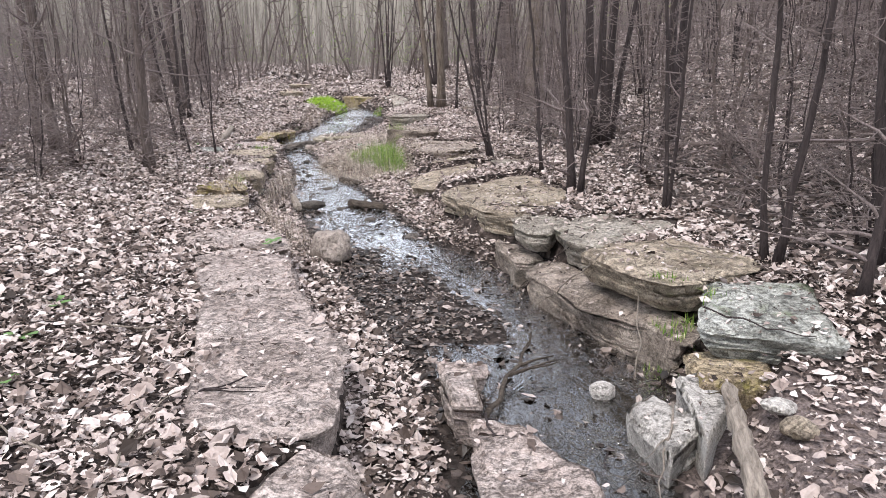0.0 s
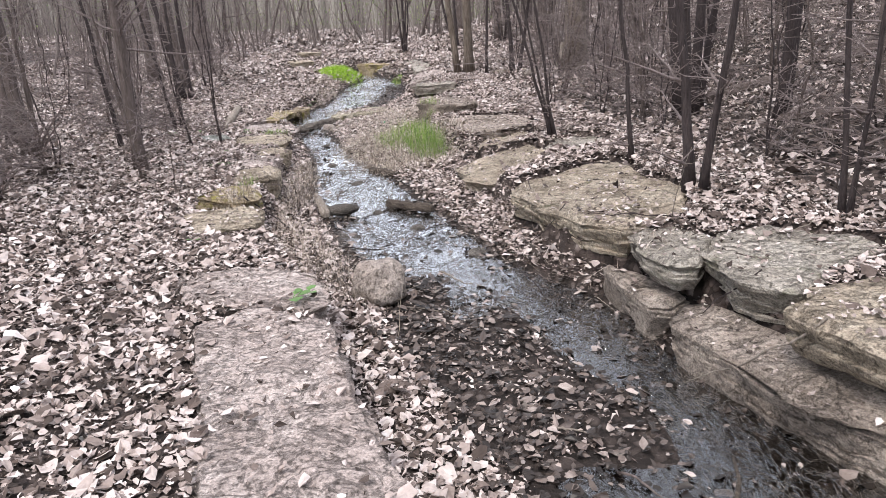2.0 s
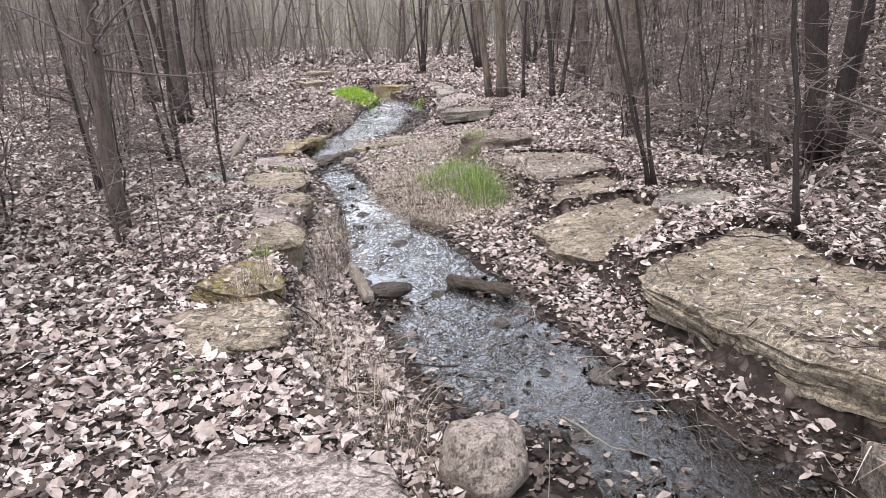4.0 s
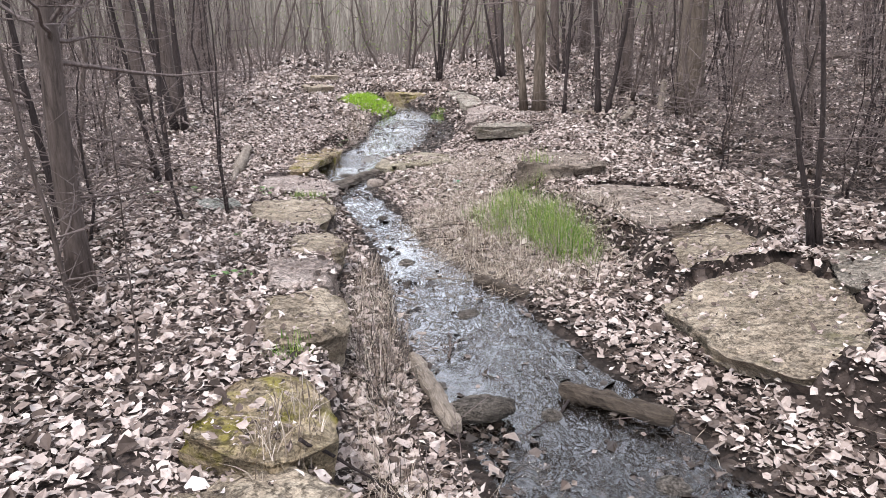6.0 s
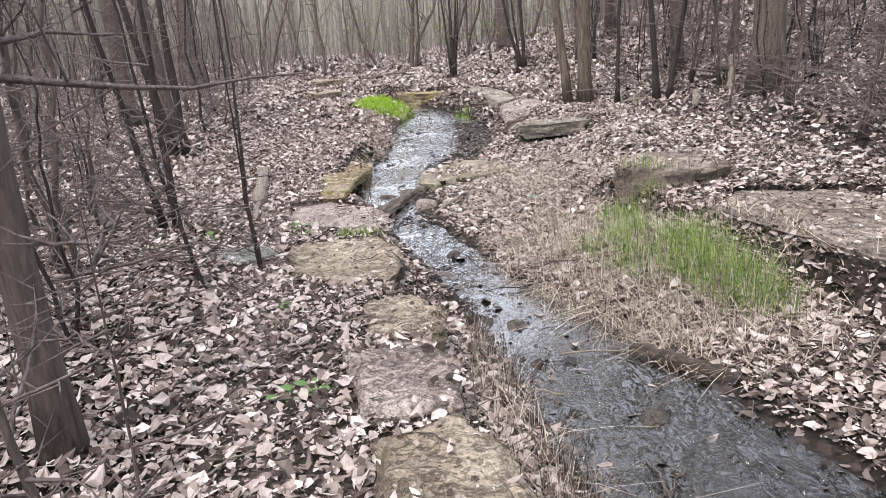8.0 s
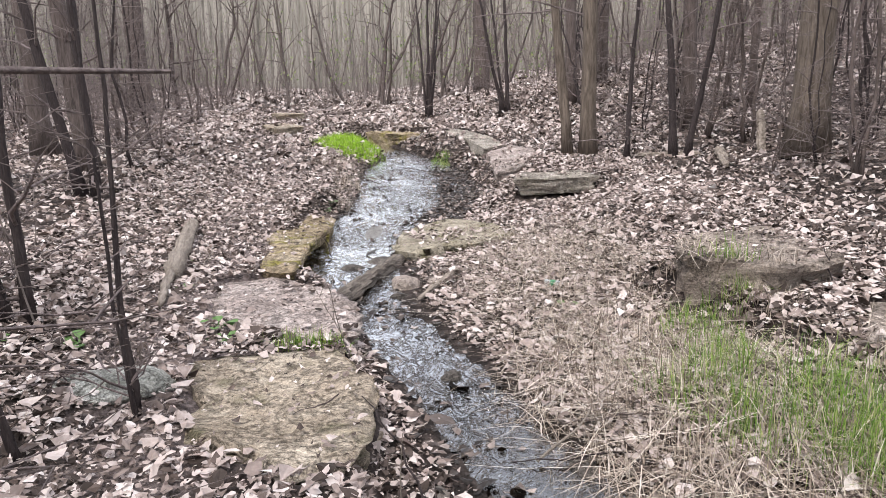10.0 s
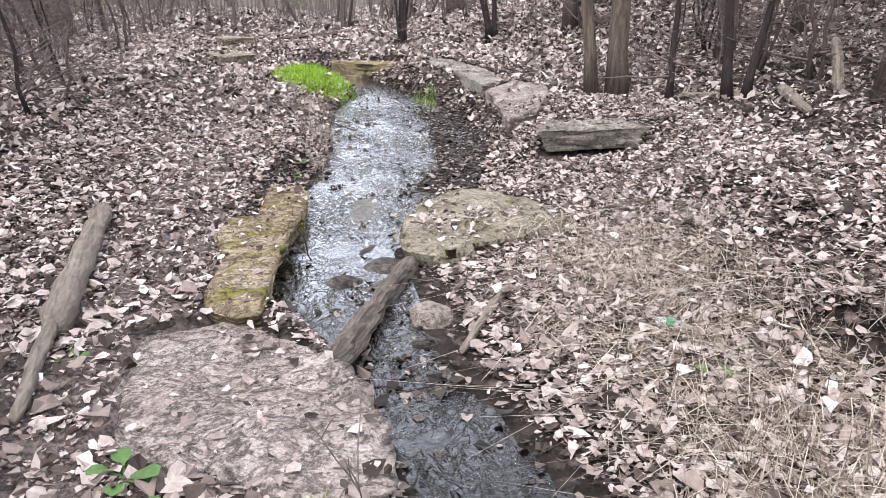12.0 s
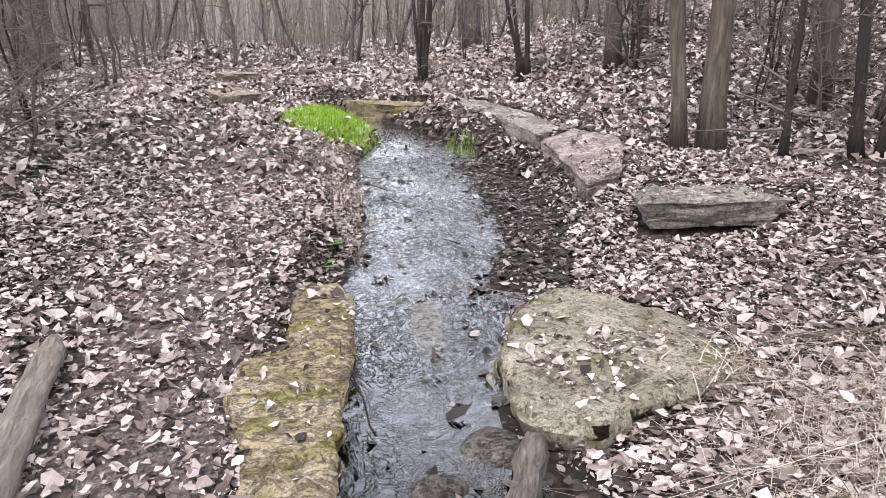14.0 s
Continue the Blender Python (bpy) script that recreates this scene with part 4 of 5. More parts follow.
# ---- thicket: saplings that repeat ----
KINDS = []
for i in range(12):
    rnd = random.Random(300 + i)
    KINDS.append(tree("sapling", "slim bare grey-brown sapling in the thicket", (60 + 3 * i, -60), rnd.uniform(3.5, 6.5), rnd.uniform(0.01, 0.03), rnd.choice((M_BARK_DARK, M_BARK, M_BARK)),
                      (rnd.uniform(-0.16, 0.16), rnd.uniform(-0.16, 0.16)), 300 + i, 28, rnd.uniform(0.6, 1.1), 7, 1.1, 1.3, rnd.choice((1, 1, 2, 3))))
    tagged(KINDS[-1], group="thicket saplings")
rnd = random.Random(5)
placed = []


def thicket(n, x0, x1, y0, y1, gap=0.35):
    done = tries = 0
    while done < n and tries < n * 40:
        tries += 1
        x, y = rnd.uniform(x0, x1), rnd.uniform(y0, y1)
        clear_l = float(np.interp(y, (0, 9, 12, 16, 20, 26, 32), (-3.2, -4.6, -4.7, -5.6, -6.3, -7.2, -8.5)))
        clear_r = float(np.interp(y, (0, 3, 5, 8, 11, 14, 18, 22, 26, 30), (3.4, 3.3, 2.9, 2.1, 1.7, 1.4, 1.0, 0.9, 0.3, -1.0)))
        if clear_l < x < clear_r or any((x - a) ** 2 + (y - b) ** 2 < gap * gap for a, b in placed):
            continue
        placed.append((x, y))
        k = rnd.choice(KINDS)
        s = rnd.uniform(0.7, 1.25)
        copy_thing(k, pose(x, y, float(land(x, y)) - 0.04, 0, 0, rnd.uniform(0, 360)) @ Matrix.Diagonal((s, s, s, 1)))
        done += 1


thicket(46, -12, -4, 6, 27)
thicket(190, 1.2, 12, 3.5, 27)
# unseen saplings behind the start, added to cast mottled shadow and reflections
thicket(8, -6, -2, -7, 1)
thicket(40, -16, 12, 27, 35)
for k in KINDS:      # the first of each kind stands in the thicket too
    x, y = rnd.uniform(-16, -9), rnd.uniform(20, 32)
    k.location = (x, y, float(land(x, y)) - 0.04)


# ---- woods farther off, in one mesh ----
def stems(name, label, n, x0, x1, y0, y1, h0, h1, r0, r1, mat, seed, keep=lambda x, y: True, limbs=7):
    rnd = random.Random(seed)
    verts, faces = [], []
    for _ in range(n):
        x, y = rnd.uniform(x0, x1), rnd.uniform(y0, y1)
        if not keep(x, y):
            continue
        h, r = rnd.uniform(h0, h1), rnd.uniform(r0, r1) * rnd.uniform(0.5, 1)
        z = float(bare_land(x, y)) - 0.1
        line = bent((x, y, z), (x + rnd.gauss(0, 0.15) * h, y + rnd.gauss(0, 0.1) * h, z + h), 6, 0.2 * h, rnd)
        tube(line, [r * (1 - 0.8 * i / 6) for i in range(7)], 4, verts, faces, False)
        for _ in range(limbs):
            t = rnd.uniform(0.06, 0.95) * 6
            i = min(5, int(t))
            p = line[i].lerp(line[i + 1], t - i)
            ln = rnd.uniform(0.3, 1.0) * 0.22 * h
            a = rnd.uniform(0, 6.28)
            q = p + Vector((math.cos(a), math.sin(a), rnd.uniform(0.0, 1.2))) * ln
            tube(bent(p, q, 3, 0.3 * ln, rnd), [max(0.006, r * 0.35) * (1 - 0.25 * j) for j in range(4)], 3, verts, faces, False)
    return tagged(mesh_object(name, verts, faces, mat), label, "woods", kind="stuff")


stems("far_woods", "dense bare grey-brown woods in the distance", 1300, -50, 55, 34, 80, 3, 6, 0.015, 0.06, M_BARK_LIT_HAZY, 61, limbs=6)
stems("far_woods", "darker trunks in the distant woods", 240, -45, 45, 30, 70, 5, 8, 0.04, 0.12, M_BARK, 65, lambda x, y: y > 34 or x < -8 or x > 3, 8)
stems("brush", "thin bare brush on the far flat", 1000, -24, 14, 25, 50, 1.0, 3.6, 0.005, 0.018, M_BARK_LIT_HAZY, 62,
      lambda x, y: not (-7.5 < x < 0 and y < 30 + 0.5 * abs(x + 4)), 6)
# stems beside and behind the start are unseen, added for shadows and reflections
stems("side_woods", "bare woods on both sides of the stream", 230, -32, 34, -14, 36, 4, 8, 0.02, 0.07, M_BARK_LIT_HAZY, 63, lambda x, y: x < -11 or x > 11, 8)
stems("undergrowth", "thin leafless undergrowth between the saplings", 420, -12, 12, 3, 27, 0.6, 3.0, 0.005, 0.012, M_BARK_LIT_HAZY, 64,
      lambda x, y: x < np.interp(y, (0, 9, 12, 16, 26), (-3.4, -4.3, -4.5, -5.3, -7.0)) or x > np.interp(y, (0, 5, 8, 14, 26), (2.6, 2.2, 1.7, 1.4, 1.0)), 6)

# plain wooded distance, beyond the last stems; haze is lightened into its colour
M_FAR, b = material("wooded_distance", 1.0)
v = coords(M_FAR, (1, 1, 0.035), False)
link(M_FAR, ramp(M_FAR, noise_tex(M_FAR, v, 2.2, 8, 0.8), (0.38, (0.10, 0.09, 0.075)), (0.6, (0.36, 0.325, 0.275))), b.inputs["Base Color"])
bv, bf = [], []
for i in range(120):
    a = 2 * math.pi * i / 120
    c = Vector((math.sin(a), math.cos(a), 0)) * 88 + Vector((0, 12, 0))
    top = 17 + 2 * noise.noise(c * 0.06) + 1.5 * noise.noise(c * 0.4)
    bv += [(c.x, c.y, -2), (c.x, c.y, top)]
    j = (i + 1) % 120
    bf.append((2 * i, 2 * i + 1, 2 * j + 1, 2 * j))
tagged(mesh_object("backdrop", bv, bf, M_FAR), "grey-brown wooded distance", "backdrop", kind="structure")


# ---- first spring leaves on the far twigs ----
M_BUD = island_material("spring_leaf", ((0.0, (0.10, 0.14, 0.05)), (0.6, (0.19, 0.24, 0.09)), (1.0, (0.30, 0.33, 0.14))), 0.7, 0.3)
FAR_STEMS = [o for o in bpy.data.objects if o.name.startswith("far_woods") or o.name.startswith("brush")]


# ---- leaf litter ----
LEAF = np.array([(0, 0), (-.38, .3), (0, .46), (.38, .3), (-.3, .74), (0, 1), (.3, .74)])
LEAF_F = np.array([(0, 2, 4, 1), (0, 3, 6, 2), (2, 6, 5, 4)])
PLAIN = np.array([(0, 0), (-.4, .4), (0, 1), (.4, .4)])
PLAIN_F = np.array([(0, 3, 2, 1)])


def leaves(x, y, z, size, gen, shape, tilt=0.35, curl=0.5):
    n, k = len(x), len(shape)
    jit = 1 + gen.normal(0, 0.12, (n, k, 2))
    p = shape[None] * jit
    p[:, :, 0] *= gen.uniform(0.6, 1.1, (n, 1))
    lx, ly = p[:, :, 0], p[:, :, 1] - 0.5
    lz = gen.normal(0, 1, (n, 1)) * curl * np.abs(lx) * 0.9 + gen.normal(0, 1, (n, 1)) * curl * ly ** 2 * 1.2 + gen.normal(0, 0.04, (n, k))
    s = size[:, None]
    lx, ly, lz = lx * s, ly * s, lz * s
    a, b, c = gen.uniform(0, 6.283, (n, 1)), gen.normal(0, tilt, (n, 1)), gen.normal(0, tilt, (n, 1))
    ly, lz = ly * np.cos(b) - lz * np.sin(b), ly * np.sin(b) + lz * np.cos(b)
    lx, lz = lx * np.cos(c) - lz * np.sin(c), lx * np.sin(c) + lz * np.cos(c)
    lx, ly = lx * np.cos(a) - ly * np.sin(a), lx * np.sin(a) + ly * np.cos(a)
    low = np.minimum(lz.min(1, keepdims=True), 0)
    return np.stack([x[:, None] + lx, y[:, None] + ly, z[:, None] + lz - 0.7 * low], -1)


def litter(name, label, pts, shape, shape_f, mat):
    n, k = pts.shape[:2]
    quads = (shape_f[None] + k * np.arange(n)[:, None, None]).reshape(-1, shape_f.shape[1])
    return tagged(big_mesh(name, pts.reshape(-1, 3), quads, mat), label, "leaves", kind="stuff")


def scatter(n, x0, x1, y0, y1, gen, keep):
    x, y = gen.uniform(x0, x1, n), gen.uniform(y0, y1, n)
    z, rock = land(x, y, True)
    k = gen.uniform(0, 1, n) < keep(x, y, z, rock)
    return x[k], y[k], z[k], rock[k]


def litter_cover(x, y, z, rock):
    dry = z > level(y) + 0.02
    mid = (x > left_edge(y) - 0.2) & (x < right_edge(y) + 0.2) & (y < 27)
    k = np.where(rock, 0.05 + 0.3 * (ripple(x, y, 2.2) > 0.3) + 0.1 * (ripple(x, y, 5.0) > 0.2), 1.0)
    k = k * (1 - 0.6 * trodden(x, y)) * (1 - 0.7 * pool_mud(x, y)) * (0.75 + 0.35 * ripple(x, y, 1.7))
    return np.where(dry | ~mid, k, 0.0)


gen = np.random.default_rng(11)
near = lambda x, y, z, r: litter_cover(x, y, z, r) * (np.abs(x - np.interp(y, (0, 15, 22), (0.0, -2.6, -3.0))) < np.interp(y, (0, 10, 20), (3.2, 3.6, 3.2)))
x, y, z, rock = scatter(520000, -7, 4, -1.0, 20, gen, near)
pts = leaves(x, y, z + gen.uniform(0, 0.026, len(x)) * ~rock + 0.004, np.minimum(gen.gamma(2.6, 0.013, len(x)) + 0.006, 0.1) * np.where(rock, 0.8, 1), gen, LEAF, 0.3, 0.5)
litter("leaf_litter", "dry curled pale brown leaves covering the ground", pts, LEAF, LEAF_F, M_LEAF)
off = lambda x, y, z, r: litter_cover(x, y, z, r) * (np.abs(x - np.interp(y, (0, 15, 22), (0.0, -2.6, -3.0))) > np.interp(y, (0, 10, 20, 20.1), (3.1, 3.5, 3.1, 0)))
x, y, z, rock = scatter(520000, -15, 16, -5, 34, gen, off)
pts = leaves(x, y, z + gen.uniform(0.004, 0.03, len(x)), np.minimum(gen.gamma(4, 0.0135, len(x)), 0.11) * np.interp(y, (17, 26), (1, 1.6)), gen, PLAIN, 0.45)
litter("leaf_litter", "dry pale leaves under the thicket", pts, PLAIN, PLAIN_F, M_LEAF)
x, y = gen.uniform(-35, 35, 60000), gen.uniform(33, 75, 60000)
pts = leaves(x, y, bare_land(x, y) + 0.02, gen.gamma(9, 0.02, len(x)), gen, PLAIN, 0.5)
litter("leaf_litter", "dead leaves on the far woodland floor", pts, PLAIN, PLAIN_F, M_LEAF)

gen_bud = np.random.default_rng(31)
for ob in FAR_STEMS:
    co = np.empty(3 * len(ob.data.vertices), np.float32)
    ob.data.vertices.foreach_get("co", co)
    co = co.reshape(-1, 3)
    co = co[(co[:, 2] > 1.8) & (ripple(co[:, 0], co[:, 1], 0.25) > 0.0)]
    p = co[gen_bud.integers(0, len(co), 6000)].astype(float)
    pts = leaves(p[:, 0], p[:, 1], p[:, 2] - 0.03, gen_bud.uniform(0.04, 0.12, len(p)), gen_bud, PLAIN, 0.9)
    litter("spring_leaves", "small pale green leaves opening on far twigs", pts, PLAIN, PLAIN_F, M_BUD)

# broken leaf and twig crumbs between the leaves and on the slabs
x, y, z, rock = scatter(210000, -6, 3.5, 1.2, 19, gen, lambda x, y, z, r: np.where(z > level(y) + 0.01, np.where(r, 0.08 + 0.14 * (ripple(x, y, 3) > 0.1), 0.75), 0) * (np.abs(x - np.interp(y, (0, 15, 22), (0.0, -2.6, -3.0))) < 3.3))
pts = leaves(x, y, z + gen.uniform(0.0, 0.03, len(x)) * ~rock + 0.003, gen.gamma(3, 0.0075, len(x)), gen, PLAIN * np.array((0.7, 1)), 0.35)
litter("leaf_crumbs", "brown broken leaf and twig crumbs on the ground", pts, PLAIN, PLAIN_F, M_CRUMB)

# dark debris breaking the water's surface
x, y = gen.uniform(-4, 2, 60000), gen.uniform(1.5, 24, 60000)
keep = (np.minimum(x - left_edge(y), right_edge(y) - x) > -0.05) & (ripple(x, y, 2.6) + 0.5 * ripple(x, y, 9) > 0.32)
x, y = x[keep], y[keep]
pts = leaves(x, y, level(y) + gen.uniform(-0.012, 0.004, len(x)), gen.gamma(4, 0.01, len(x)), gen, PLAIN, 0.3)
litter("water_debris", "dark soaked debris breaking the water surface", pts, PLAIN, PLAIN_F, M_WETLEAF)

# soaked leaves along the water
x = gen.uniform(-4, 2.2, 90000)
y = gen.uniform(1.5, 24, 90000)
z = np.maximum(bare_land(x, y), level(y) - 0.03)
edge_d = np.minimum(x - left_edge(y), right_edge(y) - x)
keep = gen.uniform(0, 1, len(x)) < np.where(edge_d < -0.35, 0, np.interp(edge_d, (-0.35, 0, 0.12, 0.5), (0.25, 0.8, 0.5, 0.1))) * np.interp(y, (3, 5, 6, 8, 9, 14, 17.5, 18.5, 23), (0.7, 0.9, 1.0, 0.9, 0.5, 0.35, 0.4, 0.6, 0.6)) + 0.7 * mud_bar((x - left_edge(y)) / (right_edge(y) - left_edge(y)), y) * (edge_d > -0.1)
x, y, z = x[keep], y[keep], z[keep]
pts = leaves(x, y, z + gen.uniform(0.0, 0.035, len(x)), gen.gamma(5, 0.0085, len(x)), gen, LEAF, 0.2, 0.3)
litter("wet_leaves", "soaked dark leaves in the stream's shallows", pts, LEAF, LEAF_F, M_WETLEAF)


# ---- grass ----
def blades(x, y, z, length, width, gen, lean, stiff, rise):
    n = len(x)
    a = gen.uniform(0, 6.283, n)
    out = np.abs(gen.normal(0, lean, n))
    t = np.linspace(0, 1, 4)[None]
    h = length[:, None] * (t - stiff * out[:, None] * t ** 2 * 0.8)
    d = length[:, None] * out[:, None] * t ** 1.6
    cx, cy = x[:, None] + np.cos(a)[:, None] * d, y[:, None] + np.sin(a)[:, None] * d
    w = width[:, None] * (1 - 0.85 * t)
    px, py = -np.sin(a)[:, None] * w, np.cos(a)[:, None] * w
    cz = np.maximum(z[:, None] + h * rise, z[:, None] - 0.01)
    return np.stack([np.stack([cx - px, cy - py, cz], -1), np.stack([cx + px, cy + py, cz], -1)], 2).reshape(n, 8, 3)


BLADE_F = np.array([(0, 1, 3, 2), (2, 3, 5, 4), (4, 5, 7, 6)])


def grass(name, label, n, cx, cy, rx, ry, turn, l0, l1, width, lean, mat, seed, clump=0.0, stiff=0.5, rise=1.0):
    gen = np.random.default_rng(seed)
    r, a = np.sqrt(gen.uniform(0, 1, n)), gen.uniform(0, 6.283, n)
    u, w = r * np.cos(a) * rx * gen.normal(1, 0.12, n), r * np.sin(a) * ry * gen.normal(1, 0.12, n)
    x = cx + u * math.cos(turn) - w * math.sin(turn)
    y = cy + u * math.sin(turn) + w * math.cos(turn)
    if clump:
        k = ripple(x, y, clump) > -0.15
        x, y, r = x[k], y[k], r[k]
    z = np.maximum(land(x, y, True)[0], level(y) - 0.05)
    ln = gen.uniform(l0, l1, len(x)) * (1 - 0.4 * r[:len(x)] ** 3)
    pts = blades(x, y, z - 0.01, ln, np.full(len(x), width) * gen.uniform(0.6, 1.2, len(x)), gen, lean, stiff, rise)
    quads = (BLADE_F[None] + 8 * np.arange(len(x))[:, None, None]).reshape(-1, 4)
    return tagged(big_mesh(name, pts.reshape(-1, 3), quads, mat), label, "grass", kind="stuff")


grass("grass_patch", "bright fresh green grass at the stream head", 4200, -3.85, 23.5, 0.62, 1.25, 0.1, 0.12, 0.26, 0.0045, 0.4, M_BRIGHT, 71)
grass("grass_tussock", "fresh green grass growing through a straw tussock", 1900, -1.2, 12.35, 0.42, 0.75, 0.45, 0.15, 0.36, 0.0026, 0.6, M_GRASS, 72, 4)
grass("grass_tussock", "tall green grass at the tussock's end", 700, -0.88, 11.6, 0.24, 0.5, 0.3, 0.2, 0.46, 0.0026, 0.65, M_GRASS, 73)
grass("straw", "flattened dry straw round the tussock", 9500, -1.35, 12.2, 0.8, 1.6, 0.35, 0.12, 0.4, 0.004, 1.2, M_STRAW, 74, stiff=0.75, rise=0.6)
grass("straw", "matted dry straw on the bank", 6500, -1.6, 14.5, 0.72, 1.5, 0.2, 0.1, 0.5, 0.0034, 1.2, M_STRAW, 75, 0, 0.75, 0.35)
grass("straw", "thin matted straw beside the boulder", 2200, -1.35, 15.6, 0.6, 0.9, 0.1, 0.1, 0.5, 0.0034, 1.2, M_STRAW, 87, 0, 0.75, 0.35)
grass("straw", "dry stalks on the bank edge", 700, -1.75, 7.4, 0.25, 1.0, 0.45, 0.15, 0.5, 0.002, 0.9, M_STRAW, 76, stiff=0.5, rise=0.7)
grass("straw", "dry stalks on the bank edge", 1300, -2.35, 9.8, 0.16, 1.7, 0.12, 0.12, 0.42, 0.002, 0.9, M_STRAW, 77, stiff=0.5, rise=0.7)
grass("straw", "brown dead stems hanging over the bank edge", 700, -2.3, 9.9, 0.14, 1.7, 0.12, 0.15, 0.5, 0.003, 0.8, M_WETLEAF, 88, 5, 0.6, 0.8)
grass("straw", "dry stalks drooping over the undercut bank", 900, -3.62, 19.6, 0.2, 1.3, 0.0, 0.12, 0.45, 0.003, 0.9, M_STRAW, 89, 4, 0.8, 0.6)
grass("straw", "dry stalks at the stream head", 1600, -3.9, 21.3, 0.4, 0.9, 0.0, 0.08, 0.25, 0.004, 1.0, M_STRAW, 78, stiff=0.6, rise=0.5)
grass("straw", "short straw under the layered bank", 900, 0.1, 7.4, 0.5, 1.8, 0.45, 0.08, 0.25, 0.003, 1.2, M_STRAW, 79, stiff=0.7, rise=0.3)
grass("grass_tuft", "small green tuft between slabs", 220, -3.4, 13.18, 0.22, 0.1, 0.0, 0.06, 0.16, 0.004, 0.5, M_GRASS, 80)
grass("grass_tuft", "small green tuft on the slab edge", 120, -2.7, 9.0, 0.15, 0.1, 0.0, 0.05, 0.13, 0.004, 0.5, M_GRASS, 81)
grass("grass_tuft", "mossy grass under the capstone", 260, 1.45, 4.05, 0.25, 0.15, -0.6, 0.04, 0.1, 0.004, 0.6, M_GRASS, 82)
grass("grass_tuft", "green tuft on the far ledge", 260, -2.1, 22.6, 0.15, 0.4, 0.3, 0.08, 0.2, 0.005, 0.5, M_GRASS, 83)
grass("grass_tuft", "sparse tuft on the mossy rock", 160, -2.5, 8.1, 0.12, 0.3, 0.0, 0.06, 0.2, 0.003, 0.6, M_STRAW, 84)

grass("grass_tuft", "yellow-green tuft before the brown rock", 420, -1.05, 13.35, 0.3, 0.2, 0.3, 0.1, 0.28, 0.003, 0.7, M_GRASS, 85)
grass("straw", "dry grass hanging before the brown rock", 500, -0.95, 13.2, 0.4, 0.25, 0.3, 0.12, 0.3, 0.003, 0.9, M_STRAW, 86, rise=0.7)


# ---- small green plants ----
def weed(at, size, seed):
    rnd = random.Random(seed)
    x, y = at
    root = new("weed")
    root.location = (x, y, float(land(x, y, True)[0]) + 0.005)
    tagged(root, "small leafy green seedling in dead leaves", "plant", "green seedlings")
    for k in range(rnd.randint(5, 8)):
        a, ln = rnd.uniform(0, 6.28), size * rnd.uniform(0.6, 1.1)
        d, s = Vector((math.cos(a), math.sin(a), 0)), Vector((-math.sin(a), math.cos(a), 0))
        up = rnd.uniform(0.3, 0.9)
        rim = [(0.0, 0.04), (0.35, 0.05), (0.6, 0.28), (0.85, 0.22), (1.0, 0.0)]
        mid_line = [d * ln * t + Vector((0, 0, ln * up * (t - 0.55 * t * t))) for t, _ in rim]
        vs, fs = [], []
        for m, (t, w) in zip(mid_line, rim):
            vs += [m - s * w * ln + Vector((0, 0, 0.1 * w * ln)), m, m + s * w * ln + Vector((0, 0, 0.1 * w * ln))]
        for i in range(4):
            fs += [(3 * i, 3 * i + 1, 3 * i + 4, 3 * i + 3), (3 * i + 1, 3 * i + 2, 3 * i + 5, 3 * i + 4)]
        part("leaf", vs, fs, M_WEED, root)


for i, (x, y, s) in enumerate([(-3.97, 13.5, 0.14), (-3.9, 13.3, 0.1), (-1.49, 5.63, 0.12), (-1.42, 5.7, 0.09), (-3.4, 10.2, 0.12), (-3.3, 10.3, 0.09), (-4.6, 15.1, 0.1), (-3.8, 17.9, 0.12), (-3.75, 18.3, 0.14),
                               (-2.2, 3.4, 0.1), (-2.3, 3.9, 0.09), (-2.0, 2.9, 0.1), (-3.6, 11.4, 0.09), (-1.75, 14.0, 0.1), (-4.4, 14.3, 0.08), (-2.55, 7.0, 0.08), (-4.9, 12.6, 0.12), (-4.6, 13.1, 0.12), (-5.0, 13.0, 0.12)]):
    weed((x, y), s, i)


# ---- a drinks bottle dropped in the straw ----
def lathe(profile, steps=20):
    vs, fs = [], []
    for i, (r, h) in enumerate(profile):
        vs += [(h, r * math.cos(2 * math.pi * j / steps), r * math.sin(2 * math.pi * j / steps)) for j in range(steps)]
        if i:
            k = (i - 1) * steps
            fs += [(k + j, k + (j + 1) % steps, k + steps + (j + 1) % steps, k + steps + j) for j in range(steps)]
    return vs, fs


M_CLEAR, b = material("clear_plastic", 0.12)
b.inputs["Base Color"].default_value = (0.85, 0.9, 0.88, 1)
b.inputs["Transmission Weight"].default_value = 0.75
b.inputs["IOR"].default_value = 1.2
M_LABEL, b = material("green_label", 0.4)
link(M_LABEL, ramp(M_LABEL, noise_tex(M_LABEL, coords(M_LABEL), 40, 3), (0.4, (0.02, 0.18, 0.08)), (0.6, (0.04, 0.3, 0.13))), b.inputs["Base Color"])
bottle = new("plastic_bottle")
bottle.matrix_world = pose(-1.8, 14.49, float(land(-1.8, 14.49)) + 0.03, 0, 4, -25)
tagged(bottle, "clear plastic bottle with a green label in straw", "bottle")
part("body", *lathe([(0.001, 0), (0.024, 0.002), (0.03, 0.012), (0.03, 0.1), (0.027, 0.125), (0.013, 0.155), (0.011, 0.17)]), M_CLEAR, bottle)
part("label", *lathe([(0.0306, 0.05), (0.0308, 0.055), (0.0308, 0.085), (0.0306, 0.09)]), M_LABEL, bottle, "green printed label")
part("cap", *lathe([(0.0135, 0.162), (0.0135, 0.18), (0.001, 0.181)]), M_CLEAR, bottle, "pale screw cap")

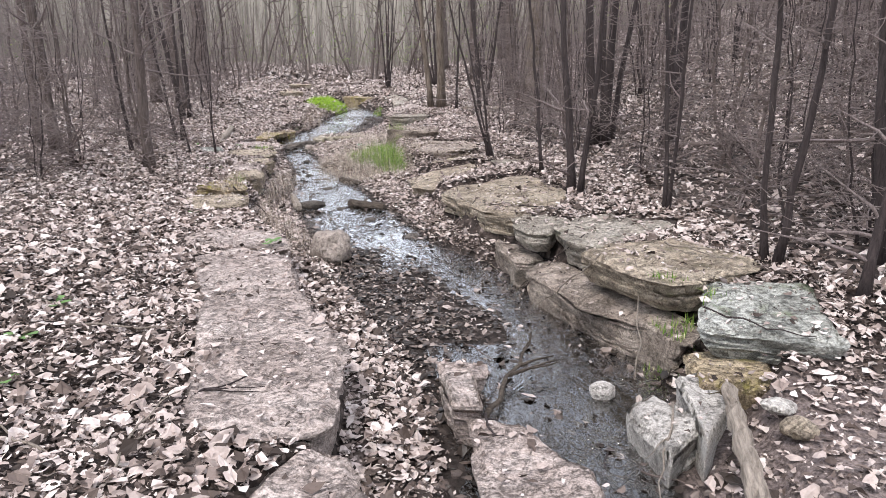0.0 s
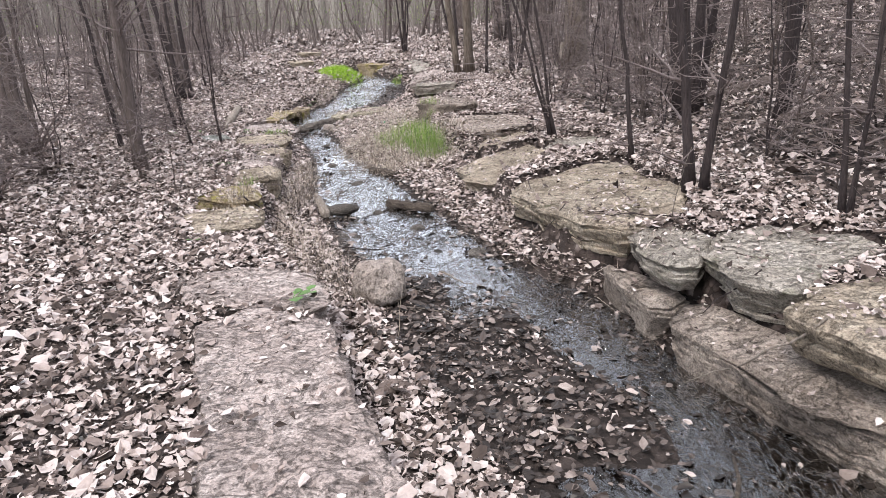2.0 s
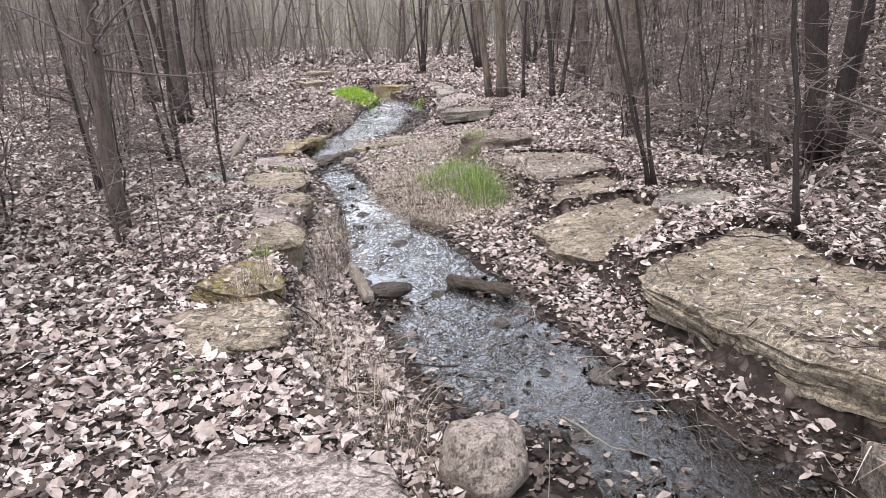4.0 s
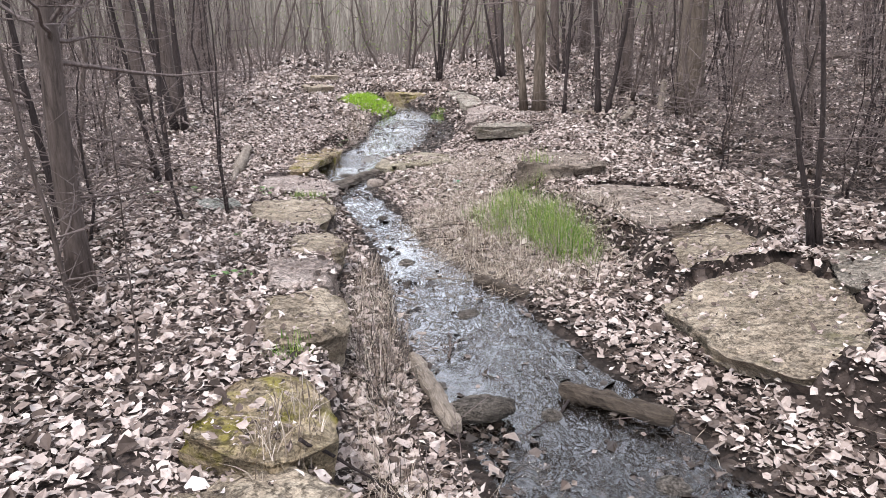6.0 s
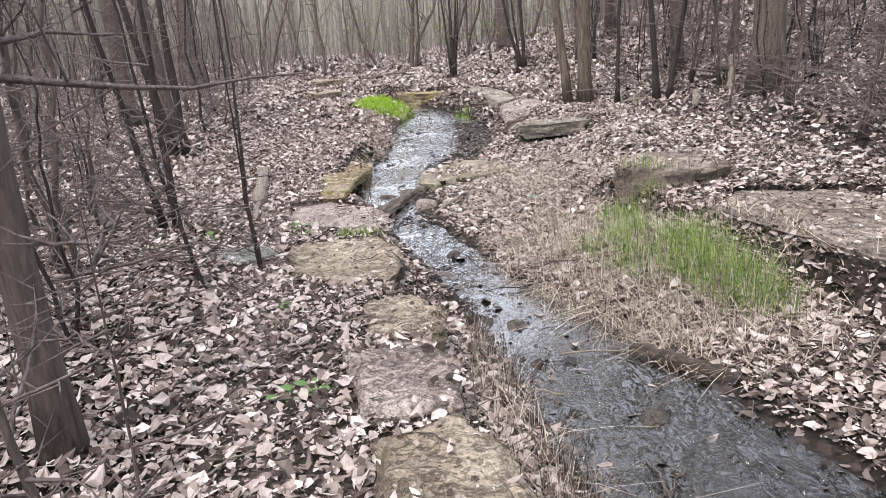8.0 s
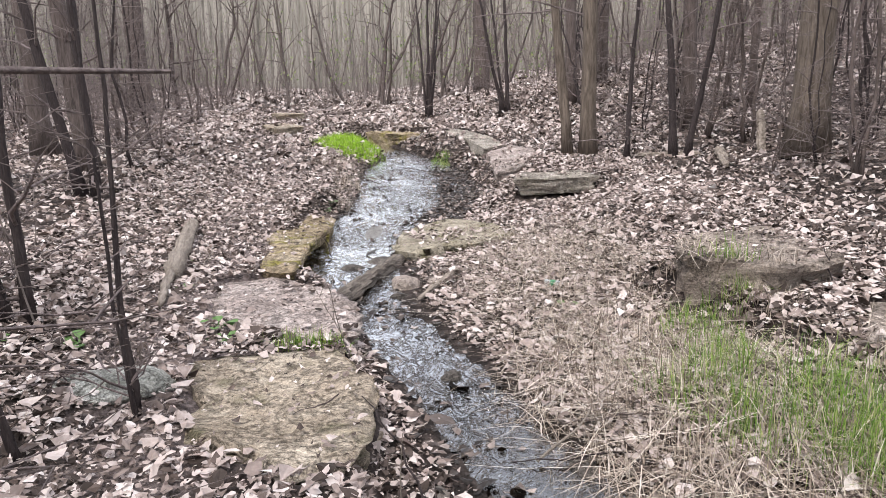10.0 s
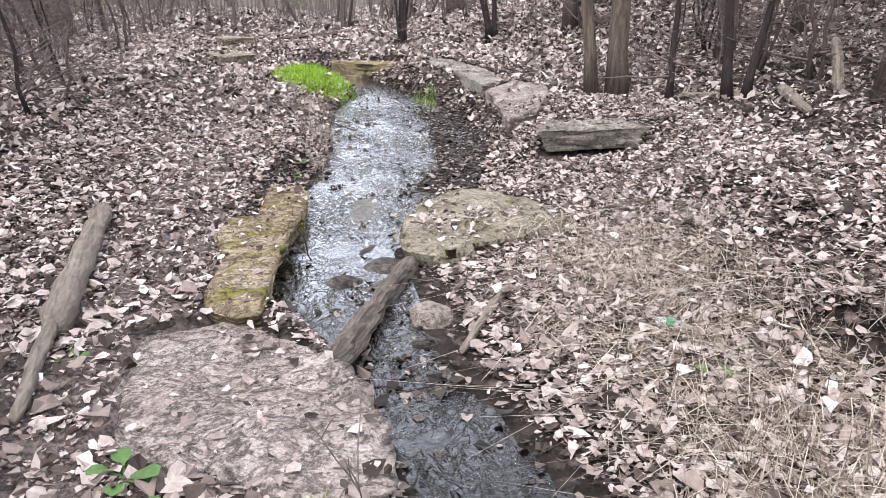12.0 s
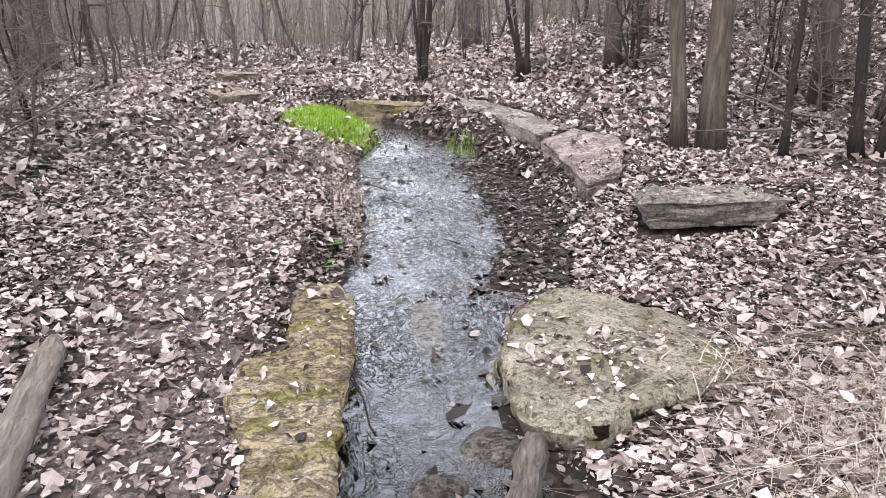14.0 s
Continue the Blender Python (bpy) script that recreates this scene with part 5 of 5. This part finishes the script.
# ---- large loose leaves lying nearest the path, each a piece of its own ----
gen = np.random.default_rng(21)
SHAPES = []
for i in range(8):
    p = leaves(np.zeros(1), np.zeros(1), np.zeros(1), np.array([0.085]), gen, LEAF, 0.22, 0.4)[0]
    me = bpy.data.meshes.new("leaf")
    me.from_pydata([tuple(q) for q in p], [], [tuple(int(k) for k in f) for f in LEAF_F])
    SHAPES.append(me)
M_BIGLEAF, b = material("large_dry_leaf", 0.75)
r = node(M_BIGLEAF, "ObjectInfo").outputs["Random"]
link(M_BIGLEAF, mixc(M_BIGLEAF, 0.4, ramp(M_BIGLEAF, r, *LEAF_STOPS[1:5]), ramp(M_BIGLEAF, noise_tex(M_BIGLEAF, coords(M_BIGLEAF), 35, 5), (0.3, (0.3, 0.3, 0.3)), (0.7, (0.7, 0.7, 0.7))), "OVERLAY"), b.inputs["Base Color"])
for me in SHAPES:
    me.materials.append(M_BIGLEAF)
count = 0
while count < 280:
    y = gen.uniform(1.6, 17)
    x = float(np.interp(y, PATH_Y, PATH_X)) + gen.uniform(-1.6, 3.2)
    z, rock = land(x, y, True)
    if float(z) < float(level(y)) + 0.04 or (bool(rock) and gen.uniform() < 0.7):
        continue
    ob = new("leaf", SHAPES[count % 8])
    s = gen.uniform(0.6, 1.05)
    ob.matrix_world = pose(x, y, float(z) + (0.008 if rock else 0.03), gen.normal(0, 12), gen.normal(0, 12), gen.uniform(0, 360)) @ Matrix.Diagonal((s, s, s, 1))
    ob.parent = ground
    count += 1


# ---- thin dead stalks standing on the banks ----
rnd = random.Random(404)
for i in range(46):
    y = rnd.uniform(5.8, 13.5)
    side = rnd.random()
    x = float(left_edge(y)) - rnd.uniform(0.1, 0.55) if side < 0.7 else float(right_edge(y)) + rnd.uniform(0.2, 0.9)
    if bool(land(x, y, True)[1]):
        continue
    z = float(land(x, y)) - 0.01
    h = rnd.uniform(0.18, 0.6)
    vs, fs = [], []
    tilt = (rnd.gauss(0, 0.3) * h, rnd.gauss(0, 0.3) * h)
    line = bent((0, 0, 0), (tilt[0], tilt[1], h), 5, 0.12 * h, rnd)
    tube(line, [0.0035 * (1 - 0.12 * k) for k in range(6)], 5, vs, fs)
    for k in range(rnd.randint(0, 3)):
        j = rnd.randint(2, 4)
        tube(bent(line[j], line[j] + Vector((rnd.gauss(0, 0.1), rnd.gauss(0, 0.1), rnd.uniform(0.02, 0.12))), 3, 0.02, rnd), [0.002] * 4, 4, vs, fs)
    tagged(mesh_object("dead_stalk", vs, fs, rnd.choice((M_TWIG, M_WOOD)), at=(x, y, z)), "thin dry weed stalk on the bank", "weed stalk", "dry stalks on the banks")
